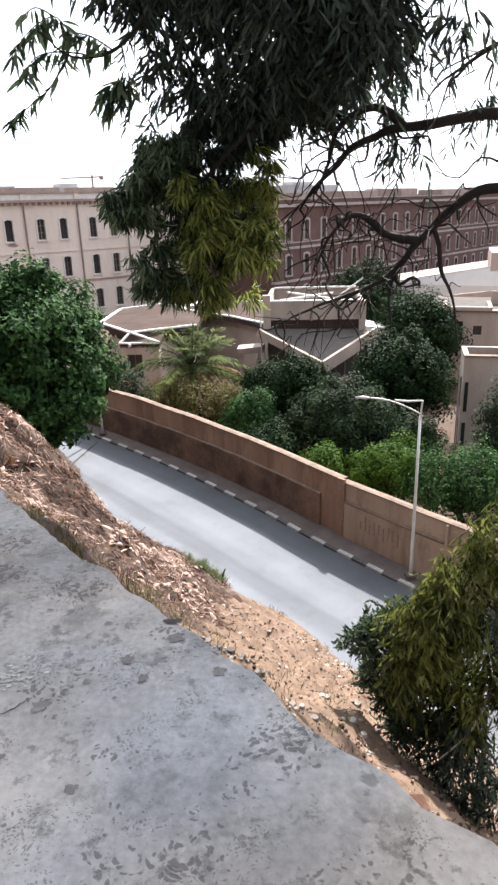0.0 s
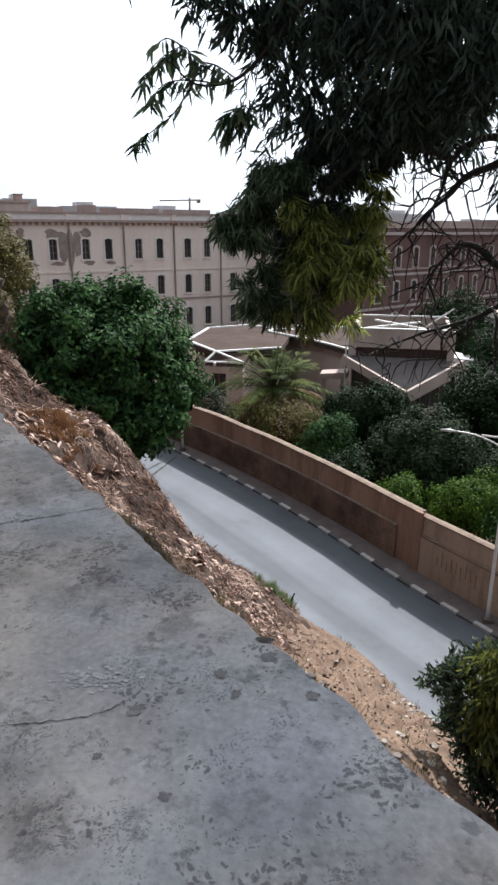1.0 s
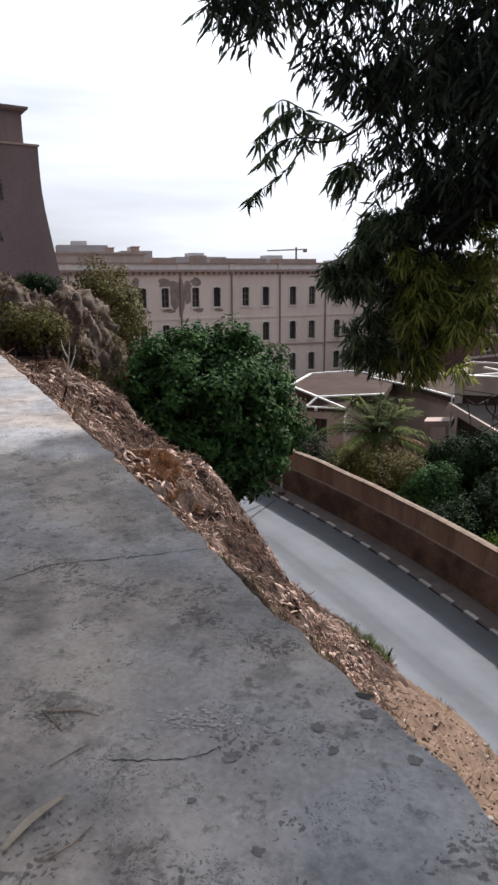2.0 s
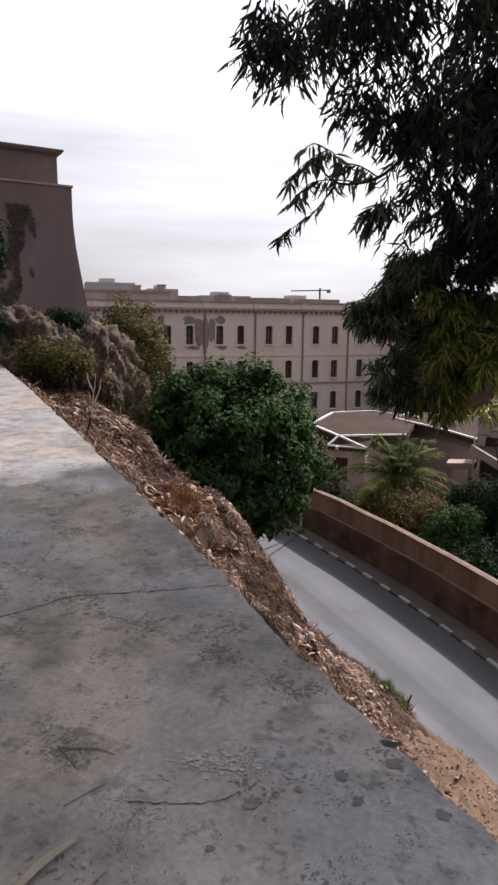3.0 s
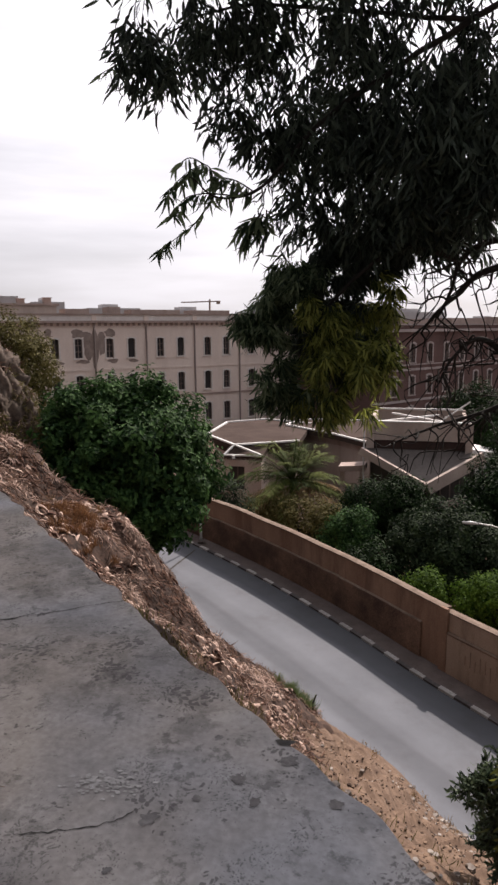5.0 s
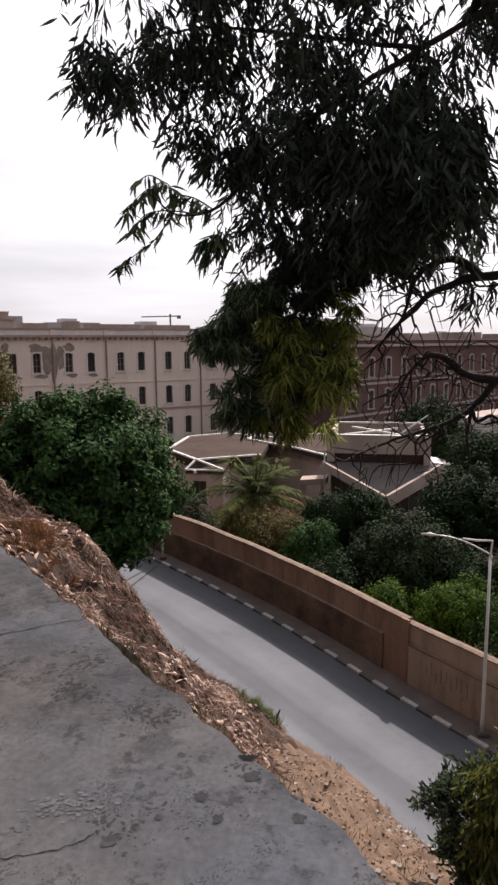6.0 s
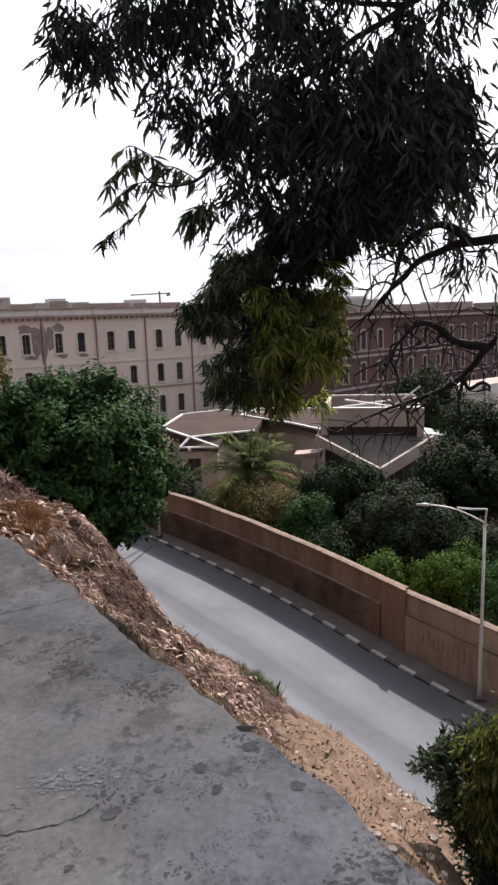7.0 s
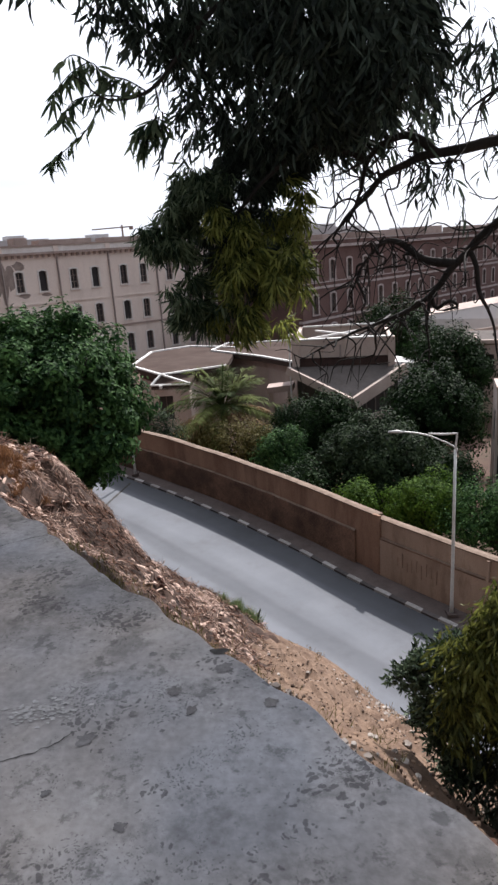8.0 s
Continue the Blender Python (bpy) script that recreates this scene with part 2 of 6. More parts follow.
M = {
    "slab": slab_material(),
    "dirt": material("dry_earth", (0.0646, 0.03808, 0.02516), (0.17, 0.1122, 0.07616), 3.5, 0.95, 0.8, 45.0, stain=(0.0748, 0.0476, 0.0306), stain_scale=2.2, stain_amount=0.6),
    "ground": material("garden_earth", (0.048, 0.027, 0.0192), (0.099, 0.0588, 0.042), 0.6, 0.95, 0.4, 9.0, stain=(0.03, 0.036, 0.018), stain_scale=0.3),
    # brown litter, darkened further to carry the gum tree's shade on the bank
    "litter": material("shade_toned_dry_litter", (0.0112, 0.0056, 0.004), (0.104, 0.06, 0.04), 2.0, 0.9, 0.2, 30.0, per_piece=0.9, island=True),
    "rubble": material("pale_rubble", (0.135, 0.1125, 0.0975), (0.3, 0.27, 0.24), 3.0, 0.9, 0.3, 30.0, per_piece=0.6, island=True),
    "asphalt": material("dusty_asphalt", (0.102, 0.108, 0.119), (0.127, 0.133, 0.145), 0.5, 0.92, 0.15, 60.0, stain=(0.0868, 0.08804, 0.093), stain_scale=0.35, stain_amount=0.6),
    "pavement": material("pavement_concrete", (0.06, 0.045, 0.042), (0.11, 0.088, 0.08), 1.2, 0.95, 0.3, 30.0, stain=(0.07, 0.06, 0.055), stain_scale=0.8),
    "kerb_white": material("kerb_white_paint", (0.22, 0.21, 0.2), (0.38, 0.365, 0.35), 4.0, 0.8, 0.2, 40.0, per_piece=0.3),
    "kerb_dark": material("kerb_dark_paint", (0.045, 0.04, 0.04), (0.09, 0.078, 0.075), 4.0, 0.8, 0.2, 40.0, per_piece=0.3),
    "wall": material("stained_render", (0.14, 0.076, 0.05), (0.27, 0.17, 0.118), 0.7, 0.95, 0.4, 24.0, stain=(0.10, 0.055, 0.038), stain_scale=0.8, stain_amount=0.75, streak=5.0),
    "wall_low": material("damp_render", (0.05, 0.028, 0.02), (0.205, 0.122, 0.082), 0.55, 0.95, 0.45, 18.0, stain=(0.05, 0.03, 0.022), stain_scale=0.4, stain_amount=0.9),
    "coping": material("coping_mortar", (0.0975, 0.0675, 0.0495), (0.2025, 0.15, 0.1162), 2.5, 0.95, 0.3, 25.0, stain=(0.15, 0.0975, 0.075)),
    "panel": material("cast_panel", (0.22, 0.155, 0.115), (0.32, 0.235, 0.18), 1.0, 0.95, 0.35, 24.0, stain=(0.11, 0.066, 0.045), stain_scale=0.9, stain_amount=0.75, streak=4.0),
    "scrawl": material("faded_paint_marks", (0.19, 0.13, 0.1), (0.27, 0.19, 0.145), 5.0, 0.95, 0.1),
    "steel": material("galvanised_steel", (0.42, 0.43, 0.42), (0.58, 0.58, 0.56), 3.0, 0.55, 0.05, 40.0, metal=0.3),
    "pale": material("pale_pink_render", (0.64, 0.545, 0.485), (0.74, 0.645, 0.58), 0.25, 0.95, 0.2, 5.0, stain=(0.47, 0.39, 0.345), stain_scale=0.12, stain_amount=0.5, streak=4.0),
    "pale_trim": material("pale_stone_trim", (0.56, 0.52, 0.49), (0.72, 0.69, 0.66), 0.8, 0.9, 0.1, 8.0),
    "cornice": material("weathered_cornice", (0.26, 0.195, 0.17), (0.38, 0.30, 0.27), 0.6, 0.95, 0.2, 6.0),
    "peel": material("bare_patches", (0.20, 0.16, 0.14), (0.34, 0.28, 0.25), 1.2, 0.95, 0.3, 8.0),
    "pipe": material("rusty_drainpipe", (0.22, 0.18, 0.165), (0.32, 0.27, 0.25), 0.6, 0.8, 0.1),
    "brick": material("dark_red_brick", (0.085, 0.05, 0.045), (0.14, 0.085, 0.076), 0.4, 0.95, 0.2, 7.0, stain=(0.10, 0.06, 0.055), stain_scale=0.15),
    "brick_trim": material("grey_stone_bands", (0.27, 0.23, 0.22), (0.40, 0.355, 0.34), 0.8, 0.9, 0.1, 8.0),
    "glass": material("dark_window_glass", (0.02, 0.02, 0.022), (0.045, 0.043, 0.045), 0.8, 0.3, 0.0, spec=0.25, per_piece=0.5),
    "sash": material("brown_sash_paint", (0.13, 0.10, 0.09), (0.24, 0.195, 0.175), 1.0, 0.7, 0.1, per_piece=0.8),
    "roof_felt": material("brown_roof_felt", (0.0465, 0.033, 0.0285), (0.07875, 0.0585, 0.051), 0.4, 1.0, 0.1, 10.0, stain=(0.05625, 0.04125, 0.036), stain_scale=0.3, spec=0.04),
    "white_edge": material("white_roof_edge", (0.528, 0.52, 0.504), (0.656, 0.648, 0.632), 2.0, 0.8, 0.1),
    "house": material("house_beige_render", (0.36, 0.285, 0.25), (0.47, 0.39, 0.345), 0.6, 0.95, 0.2, 12.0, stain=(0.30, 0.25, 0.215), stain_scale=0.4, streak=3.0),
    "grey_roof": material("grey_concrete_roof", (0.08, 0.0704, 0.0656), (0.136, 0.12, 0.112), 0.6, 1.0, 0.2, 12.0, stain=(0.068, 0.0576, 0.0528), stain_scale=0.5, spec=0.06),
    "brown_band": material("dark_brown_band", (0.035, 0.02, 0.017), (0.07, 0.042, 0.036), 1.0, 0.9, 0.1),
    "sheet": material("white_sheet_roof", (0.595, 0.578, 0.578), (0.697, 0.68, 0.68), 0.6, 0.7, 0.05),
    "tower": material("dark_plum_render", (0.135, 0.098, 0.100), (0.192, 0.145, 0.146), 0.35, 0.95, 0.2, 10.0, stain=(0.115, 0.082, 0.075), stain_scale=0.2, stain_amount=0.6, streak=2.5),
    "damp": material("damp_growth", (0.05, 0.042, 0.038), (0.10, 0.08, 0.07), 1.5, 0.95, 0.3, 12.0),
    "spot": material("damp_concrete", (0.075, 0.069, 0.069), (0.16, 0.15, 0.147), 14.0, 0.9, 0.2, 60.0),
    # leaf mould, its brown also deepened for the tree's shade
    "mould": material("shade_toned_leaf_mould", (0.0119, 0.0068, 0.0051), (0.0595, 0.034, 0.0238), 1.5, 0.95, 0.8, 18.0, stain=(0.1105, 0.0663, 0.0476), stain_scale=3.5, stain_amount=0.6),
    "rock": material("weathered_rock", (0.0168, 0.012, 0.009), (0.132, 0.096, 0.075), 1.1, 0.95, 0.9, 7.0, stain=(0.036, 0.027, 0.0168), stain_scale=0.9, stain_amount=0.8),
    "bark": material("dark_bark", (0.008, 0.007, 0.006), (0.027, 0.022, 0.019), 3.0, 0.9, 0.5, 40.0, streak=3.0),
    "gum_leaf": material("gum_leaf", (0.009, 0.0144, 0.0108), (0.0558, 0.0756, 0.054), 1.5, 0.55, 0.0, spec=0.2, per_piece=0.5, island=True, translucent=0.28),
    # fine grey-green leaves, made paler to hold the sunlight on the sprays
    "gum_fine_lit": material("fine_sunlit_gum_leaf", (0.025, 0.045, 0.024), (0.15, 0.19, 0.105), 1.5, 0.55, 0.0, spec=0.2, per_piece=0.6, island=True, translucent=0.55),
    "shrub_leaf": material("blue_green_shrub_leaf", (0.0136, 0.0255, 0.0153), (0.085, 0.119, 0.068), 1.5, 0.6, 0.0, spec=0.2, per_piece=0.6, island=True, translucent=0.25),
    # yellow-green leaves, their colour brightened to stand for backlight
    "gum_sunlit": material("sunlit_gum_leaf", (0.03353, 0.0503, 0.01118), (0.2655, 0.2865, 0.06986), 1.5, 0.5, 0.0, spec=0.2, per_piece=0.6, island=True, translucent=0.45),
    "shrub_young": material("olive_gum_leaf", (0.0162, 0.0243, 0.0054), (0.1283, 0.1384, 0.03375), 1.5, 0.5, 0.0, spec=0.2, per_piece=0.6, island=True, translucent=0.45),
    "leaf_mid": material("mid_green_leaf", (0.009775, 0.03128, 0.009775), (0.05474, 0.1153, 0.03323), 0.9, 0.7, 0.0, spec=0.1, per_piece=0.6, island=True, translucent=0.3),
    "leaf_dark": material("dark_green_leaf", (0.0048, 0.0128, 0.004), (0.0176, 0.0384, 0.0112), 0.9, 0.7, 0.0, spec=0.1, per_piece=0.6, island=True, translucent=0.25),
    "leaf_bright": material("bright_green_leaf", (0.0255, 0.0595, 0.00765), (0.07225, 0.1275, 0.017), 0.9, 0.7, 0.0, spec=0.1, per_piece=0.6, island=True, translucent=0.35),
    "leaf_grey": material("grey_green_leaf", (0.008, 0.0168, 0.008), (0.0336, 0.0528, 0.024), 0.9, 0.7, 0.0, spec=0.1, per_piece=0.6, island=True, translucent=0.25),
    "leaf_olive": material("olive_leaf", (0.0525, 0.0465, 0.0135), (0.1237, 0.1087, 0.0375), 0.9, 0.7, 0.0, spec=0.1, per_piece=0.6, island=True, translucent=0.25),
    "frond": material("palm_frond", (0.02975, 0.04675, 0.0119), (0.1062, 0.1275, 0.034), 0.9, 0.75, 0.0, per_piece=0.5, translucent=0.3, spec=0.08),
    "dry": material("dry_grass", (0.096, 0.06, 0.028), (0.256, 0.172, 0.088), 2.0, 0.9, 0.0, per_piece=0.7, island=True, translucent=0.3),
    "rust_grass": material("rust_dry_grass", (0.102, 0.04675, 0.0204), (0.2125, 0.1062, 0.0493), 2.0, 0.9, 0.0, per_piece=0.6, island=True, translucent=0.3),
    "weed": material("green_weed", (0.05, 0.08, 0.03), (0.13, 0.16, 0.06), 2.0, 0.8, 0.0, per_piece=0.6, island=True, translucent=0.3),
    "bark_chip": material("bleached_bark", (0.08775, 0.04388, 0.0312), (0.507, 0.3705, 0.3023), 2.0, 0.95, 0.4, 25.0, per_piece=0.8, island=True),
    "grit": material("earthy_gravel", (0.04, 0.024, 0.016), (0.192, 0.128, 0.088), 4.0, 0.95, 0.2, 30.0, per_piece=0.9, island=True),
    "brown_brick": material("brown_brick", (0.07, 0.032, 0.02), (0.14, 0.07, 0.045), 8.0, 0.95, 0.3),
    # haze of distance put into a pale, flat colour
    "distant": material("haze_toned_city", (0.40, 0.385, 0.39), (0.52, 0.50, 0.50), 0.05, 0.95, 0.0, 0.5),
    # dirt of the cracks; also colours the painted post shadow on the road
    "crack": material("crack_dirt_and_shadow", (0.03, 0.028, 0.026), (0.06, 0.055, 0.05), 8.0, 1.0, 0.0),
    "dead_leaf": material("dead_leaf", (0.19, 0.155, 0.12), (0.31, 0.265, 0.21), 9.0, 0.8, 0.1),
    "thatch": material("tangled_dry_stems", (0.0144, 0.0072, 0.0048), (0.136, 0.0704, 0.0464), 1.2, 0.9, 0.0, 30.0, per_piece=0.7, island=True, translucent=0.15),
    "thatch_pale": material("bleached_dry_stems", (0.1365, 0.08288, 0.0585), (0.4485, 0.3217, 0.2633), 1.2, 0.9, 0.0, 30.0, per_piece=0.7, island=True, translucent=0.15),
    "scuff": material("pale_scuffed_concrete", (0.24, 0.23, 0.222), (0.36, 0.346, 0.335), 30.0, 0.95, 0.2, 60.0),
    "sapling": material("bleached_sapling_bark", (0.3, 0.25, 0.21), (0.46, 0.4, 0.35), 6.0, 0.9, 0.2),
    "twig": material("dead_twig", (0.10, 0.07, 0.05), (0.22, 0.16, 0.12), 9.0, 0.9, 0.2),
}


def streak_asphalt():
    """Dust and wear in bands along the road: kerb side darkened to deepen the wall's shadow, pale crown, darker wheel
    track, sandy near edge.
    """
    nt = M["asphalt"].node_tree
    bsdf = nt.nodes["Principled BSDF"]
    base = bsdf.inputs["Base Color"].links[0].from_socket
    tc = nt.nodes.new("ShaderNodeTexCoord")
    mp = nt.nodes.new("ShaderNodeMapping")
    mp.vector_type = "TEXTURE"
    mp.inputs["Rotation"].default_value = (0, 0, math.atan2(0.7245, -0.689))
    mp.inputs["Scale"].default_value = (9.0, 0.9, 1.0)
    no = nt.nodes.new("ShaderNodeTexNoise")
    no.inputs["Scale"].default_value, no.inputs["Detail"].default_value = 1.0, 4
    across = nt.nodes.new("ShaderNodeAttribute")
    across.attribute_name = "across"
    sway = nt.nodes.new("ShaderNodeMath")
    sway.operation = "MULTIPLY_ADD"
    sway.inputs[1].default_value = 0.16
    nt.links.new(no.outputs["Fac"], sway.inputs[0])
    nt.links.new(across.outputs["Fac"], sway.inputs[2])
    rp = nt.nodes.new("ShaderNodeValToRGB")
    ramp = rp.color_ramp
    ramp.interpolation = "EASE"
    # the first two stops paint the wall's shade into the kerb side
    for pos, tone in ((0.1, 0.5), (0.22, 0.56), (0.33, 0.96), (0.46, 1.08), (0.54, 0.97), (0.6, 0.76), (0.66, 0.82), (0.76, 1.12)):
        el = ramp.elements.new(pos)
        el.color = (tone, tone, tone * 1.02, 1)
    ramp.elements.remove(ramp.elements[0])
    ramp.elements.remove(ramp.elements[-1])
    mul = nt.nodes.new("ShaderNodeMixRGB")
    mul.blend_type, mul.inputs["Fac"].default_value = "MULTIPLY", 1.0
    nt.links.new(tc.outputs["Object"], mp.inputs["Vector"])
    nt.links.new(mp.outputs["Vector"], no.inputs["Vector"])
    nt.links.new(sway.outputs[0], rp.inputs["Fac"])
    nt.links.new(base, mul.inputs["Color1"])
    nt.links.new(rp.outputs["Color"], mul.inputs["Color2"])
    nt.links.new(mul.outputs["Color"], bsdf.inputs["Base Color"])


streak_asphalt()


# ---- mesh tools ----
class Build:
    """Collects vertices and faces of one mesh."""

    def __init__(self):
        self.v, self.f = [], []

    def face(self, *pts):
        n = len(self.v)
        self.v += [tuple(p) for p in pts]
        self.f.append(tuple(range(n, n + len(pts))))

    def prism(self, pts, z0, z1):
        """Upright prism over a plan outline; z0 and z1 may be lists."""
        k, n = len(pts), len(self.v)
        a = z0 if isinstance(z0, (list, tuple)) else [z0] * k
        b = z1 if isinstance(z1, (list, tuple)) else [z1] * k
        self.v += [(p[0], p[1], z) for p, z in zip(pts, a)] + [(p[0], p[1], z) for p, z in zip(pts, b)]
        self.f.append(tuple(range(n + k - 1, n - 1, -1)))
        self.f.append(tuple(range(n + k, n + 2 * k)))
        for i in range(k):
            j = (i + 1) % k
            self.f.append((n + i, n + j, n + k + j, n + k + i))

    def box(self, lo, hi):
        self.prism([(lo[0], lo[1]), (hi[0], lo[1]), (hi[0], hi[1]), (lo[0], hi[1])], lo[2], hi[2])

    def bar(self, a, b, w, h=None):
        """A square bar from a to b."""
        a, b = Vector(a), Vector(b)
        d = (b - a).normalized()
        side = d.cross(Vector((0, 0, 1)))
        side = (side if side.length > 1e-4 else Vector((1, 0, 0))).normalized() * w / 2
        up = side.cross(d).normalized() * (h or w) / 2
        n = len(self.v)
        for p in (a, b):
            self.v += [tuple(p + s * side + t * up) for s, t in ((-1, -1), (1, -1), (1, 1), (-1, 1))]
        self.f += [(n + 3, n + 2, n + 1, n), (n + 4, n + 5, n + 6, n + 7)]
        self.f += [(n + i, n + (i + 1) % 4, n + 4 + (i + 1) % 4, n + 4 + i) for i in range(4)]

    def tube(self, pts, radii, sides=7):
        pts = [Vector(p) for p in pts]
        n = len(self.v)
        for i, p in enumerate(pts):
            d = (pts[min(i + 1, len(pts) - 1)] - pts[max(i - 1, 0)]).normalized()
            s = d.cross(Vector((0.31, 0.2, 0.93)))
            s = (s if s.length > 1e-3 else Vector((1, 0, 0))).normalized()
            u = s.cross(d)
            for k in range(sides):
                q = 2 * math.pi * k / sides
                self.v.append(tuple(p + radii[i] * (math.cos(q) * s + math.sin(q) * u)))
        for i in range(len(pts) - 1):
            for k in range(sides):
                j = (k + 1) % sides
                self.f.append((n + i * sides + k, n + i * sides + j, n + (i + 1) * sides + j, n + (i + 1) * sides + k))
        self.f.append(tuple(range(n + sides - 1, n - 1, -1)))
        e = n + (len(pts) - 1) * sides
        self.f.append(tuple(range(e, e + sides)))

    def mesh(self, name, mat, smooth=False):
        me = bpy.data.meshes.new(name)
        me.from_pydata(self.v, [], self.f)
        me.materials.append(mat)
        if smooth:
            me.polygons.foreach_set("use_smooth", [True] * len(me.polygons))
        me.update()
        return me


def part(name, build, mat, parent=None, label="", smooth=False):
    me = build if isinstance(build, bpy.types.Mesh) else build.mesh(name, mat, smooth)
    ob = new(name, me)
    if parent:
        ob.parent = parent
    return tagged(ob, label)


def thing(name, label, category, group="", kind="", at=(0, 0, 0), turn=0.0):
    ob = new(name)
    ob.matrix_world = Matrix.Translation(at) @ Matrix.Rotation(turn, 4, "Z")
    return tagged(ob, label, category, group, kind)


def smooth_path(pts, steps=5):
    """Catmull-Rom through the points."""
    pts = [Vector(p) for p in pts]
    out = []
    for i in range(len(pts) - 1):
        p0, p1, p2, p3 = pts[max(i - 1, 0)], pts[i], pts[i + 1], pts[min(i + 2, len(pts) - 1)]
        for k in range(steps):
            t = k / steps
            out.append(0.5 * (2 * p1 + (p2 - p0) * t + (2 * p0 - 5 * p1 + 4 * p2 - p3) * t * t + (3 * p1 - p0 - 3 * p2 + p3) * t ** 3))
    return out + [pts[-1]]


rng = random.Random(11)

# ---- plan: the slab's edge runs along E, the bank falls along N ----
S0, E, N = Vector((0.23, 1.77)), Vector((-0.655, 0.756)), Vector((0.756, 0.655))
SLAB_Z = -1.5


def at(a, o, z=0.0):
    p = S0 + E * a + N * o
    return Vector((p.x, p.y, z))


def road_z(x, y):
    return -12.12 + 0.0409 * ((x - 5.45) * -0.689 + (y - 19.31) * 0.7245)


def step(x, lo, hi):
    t = min(1.0, max(0.0, (x - lo) / (hi - lo)))
    return t * t * (3 - 2 * t)


def road_edge(a):
    """How far the near edge of the road lies from the slab's edge."""
    return 10.75 - 0.65 * step(a, 12, 20.5) + 2.0 * step(a, 21, 29) + 0.15 * math.sin(a * 1.3)


def bank_z(a, o):
    edge = road_edge(a)
    p = at(a, o)
    top, low = SLAB_Z - 0.22, road_z(p.x, p.y) + 0.02
    t = min(1.0, max(0.0, o / edge))
    z = top + (low - top) * t
    z += 0.85 * step(a, 9.5, 12) * math.exp(-((o - 3.6) / 1.7) ** 2) - 0.3 * math.sin(math.pi * t)
    z += 0.78 * math.exp(-((a - 12.6) / 2.3) ** 2 - ((o - 4.0) / 1.05) ** 2)
    z += 0.9 * step(o, 0.1, 1.5) * step(a, 13, 17) * math.exp(-((o - 2.0) / 2.5) ** 2)
    z -= 0.5 * math.exp(-((a - 6.3) / 2.7) ** 2) * math.sin(math.pi * t)
    fade = min(1.0, (edge - o) / 1.2, (o + 0.05) / 0.5) if 0 < o < edge else 0
    z += fade * (0.32 * noise.noise((p.x * 0.55, p.y * 0.55, 3)) + 0.2 * noise.noise((p.x * 1.7, p.y * 1.7, 7)) + 0.10 * noise.noise((p.x * 4.3, p.y * 4.3, 1)))
    z += fade * step(a, 2.5, 5) * (0.22 * abs(noise.noise((a * 1.5 - o * 0.7, o * 0.5, 8))) - 0.1 + 0.12 * noise.noise((a * 5.5 - o * 2.4, o * 1.6, 2)) + 0.13 * noise.noise((a * 2.9, o * 2.6, 6)))
    return z


def littered(a, o):
    """0 on the bare trodden earth, 1 where leaf litter covers the bank."""
    return step(a - 1.25 * max(0.0, o) + 1.1 * noise.noise((a * 0.9, o * 0.6, 0)), 0.3, 1.7)


def build_ground():
    b = Build()
    # one sheet out to the horizon
    ring = [(-3000, -3000), (3000, -3000), (3000, 3000), (-3000, 3000)]
    b.face(*[(x, y, -13.0) for x, y in ring])
    tagged(part("ground", b, M["ground"]), "dark garden earth reaching out under everything", "ground", kind="structure")


def build_bank():
    b = Build()
    na, no = 420, 104
    for i in range(na + 1):
        a = -14 + i * 0.12
        for j in range(no + 1):
            o = -1.9 + (road_edge(a) + 2.35) * (j / no)
            p = at(a, o)
            b.v.append((p.x, p.y, bank_z(a, max(o, 0.0)) if o <= road_edge(a) else road_z(p.x, p.y) - 0.25))
    for i in range(na):
        for j in range(no):
            q = i * (no + 1) + j
            b.f.append((q, q + no + 1, q + no + 2, q + 1))
    me = b.mesh("bank", M["dirt"], True)
    me.materials.append(M["mould"])
    for k, poly in enumerate(me.polygons):
        a, o = -14 + (k // no) * 0.12, max(0.0, -1.9 + (k % no) * 12.8 / no)
        poly.material_index = 1 if littered(a, o) > 0.5 else 0
    tagged(part("bank", me, None), "steep bank of dry earth below the concrete slab", "bank", kind="structure")


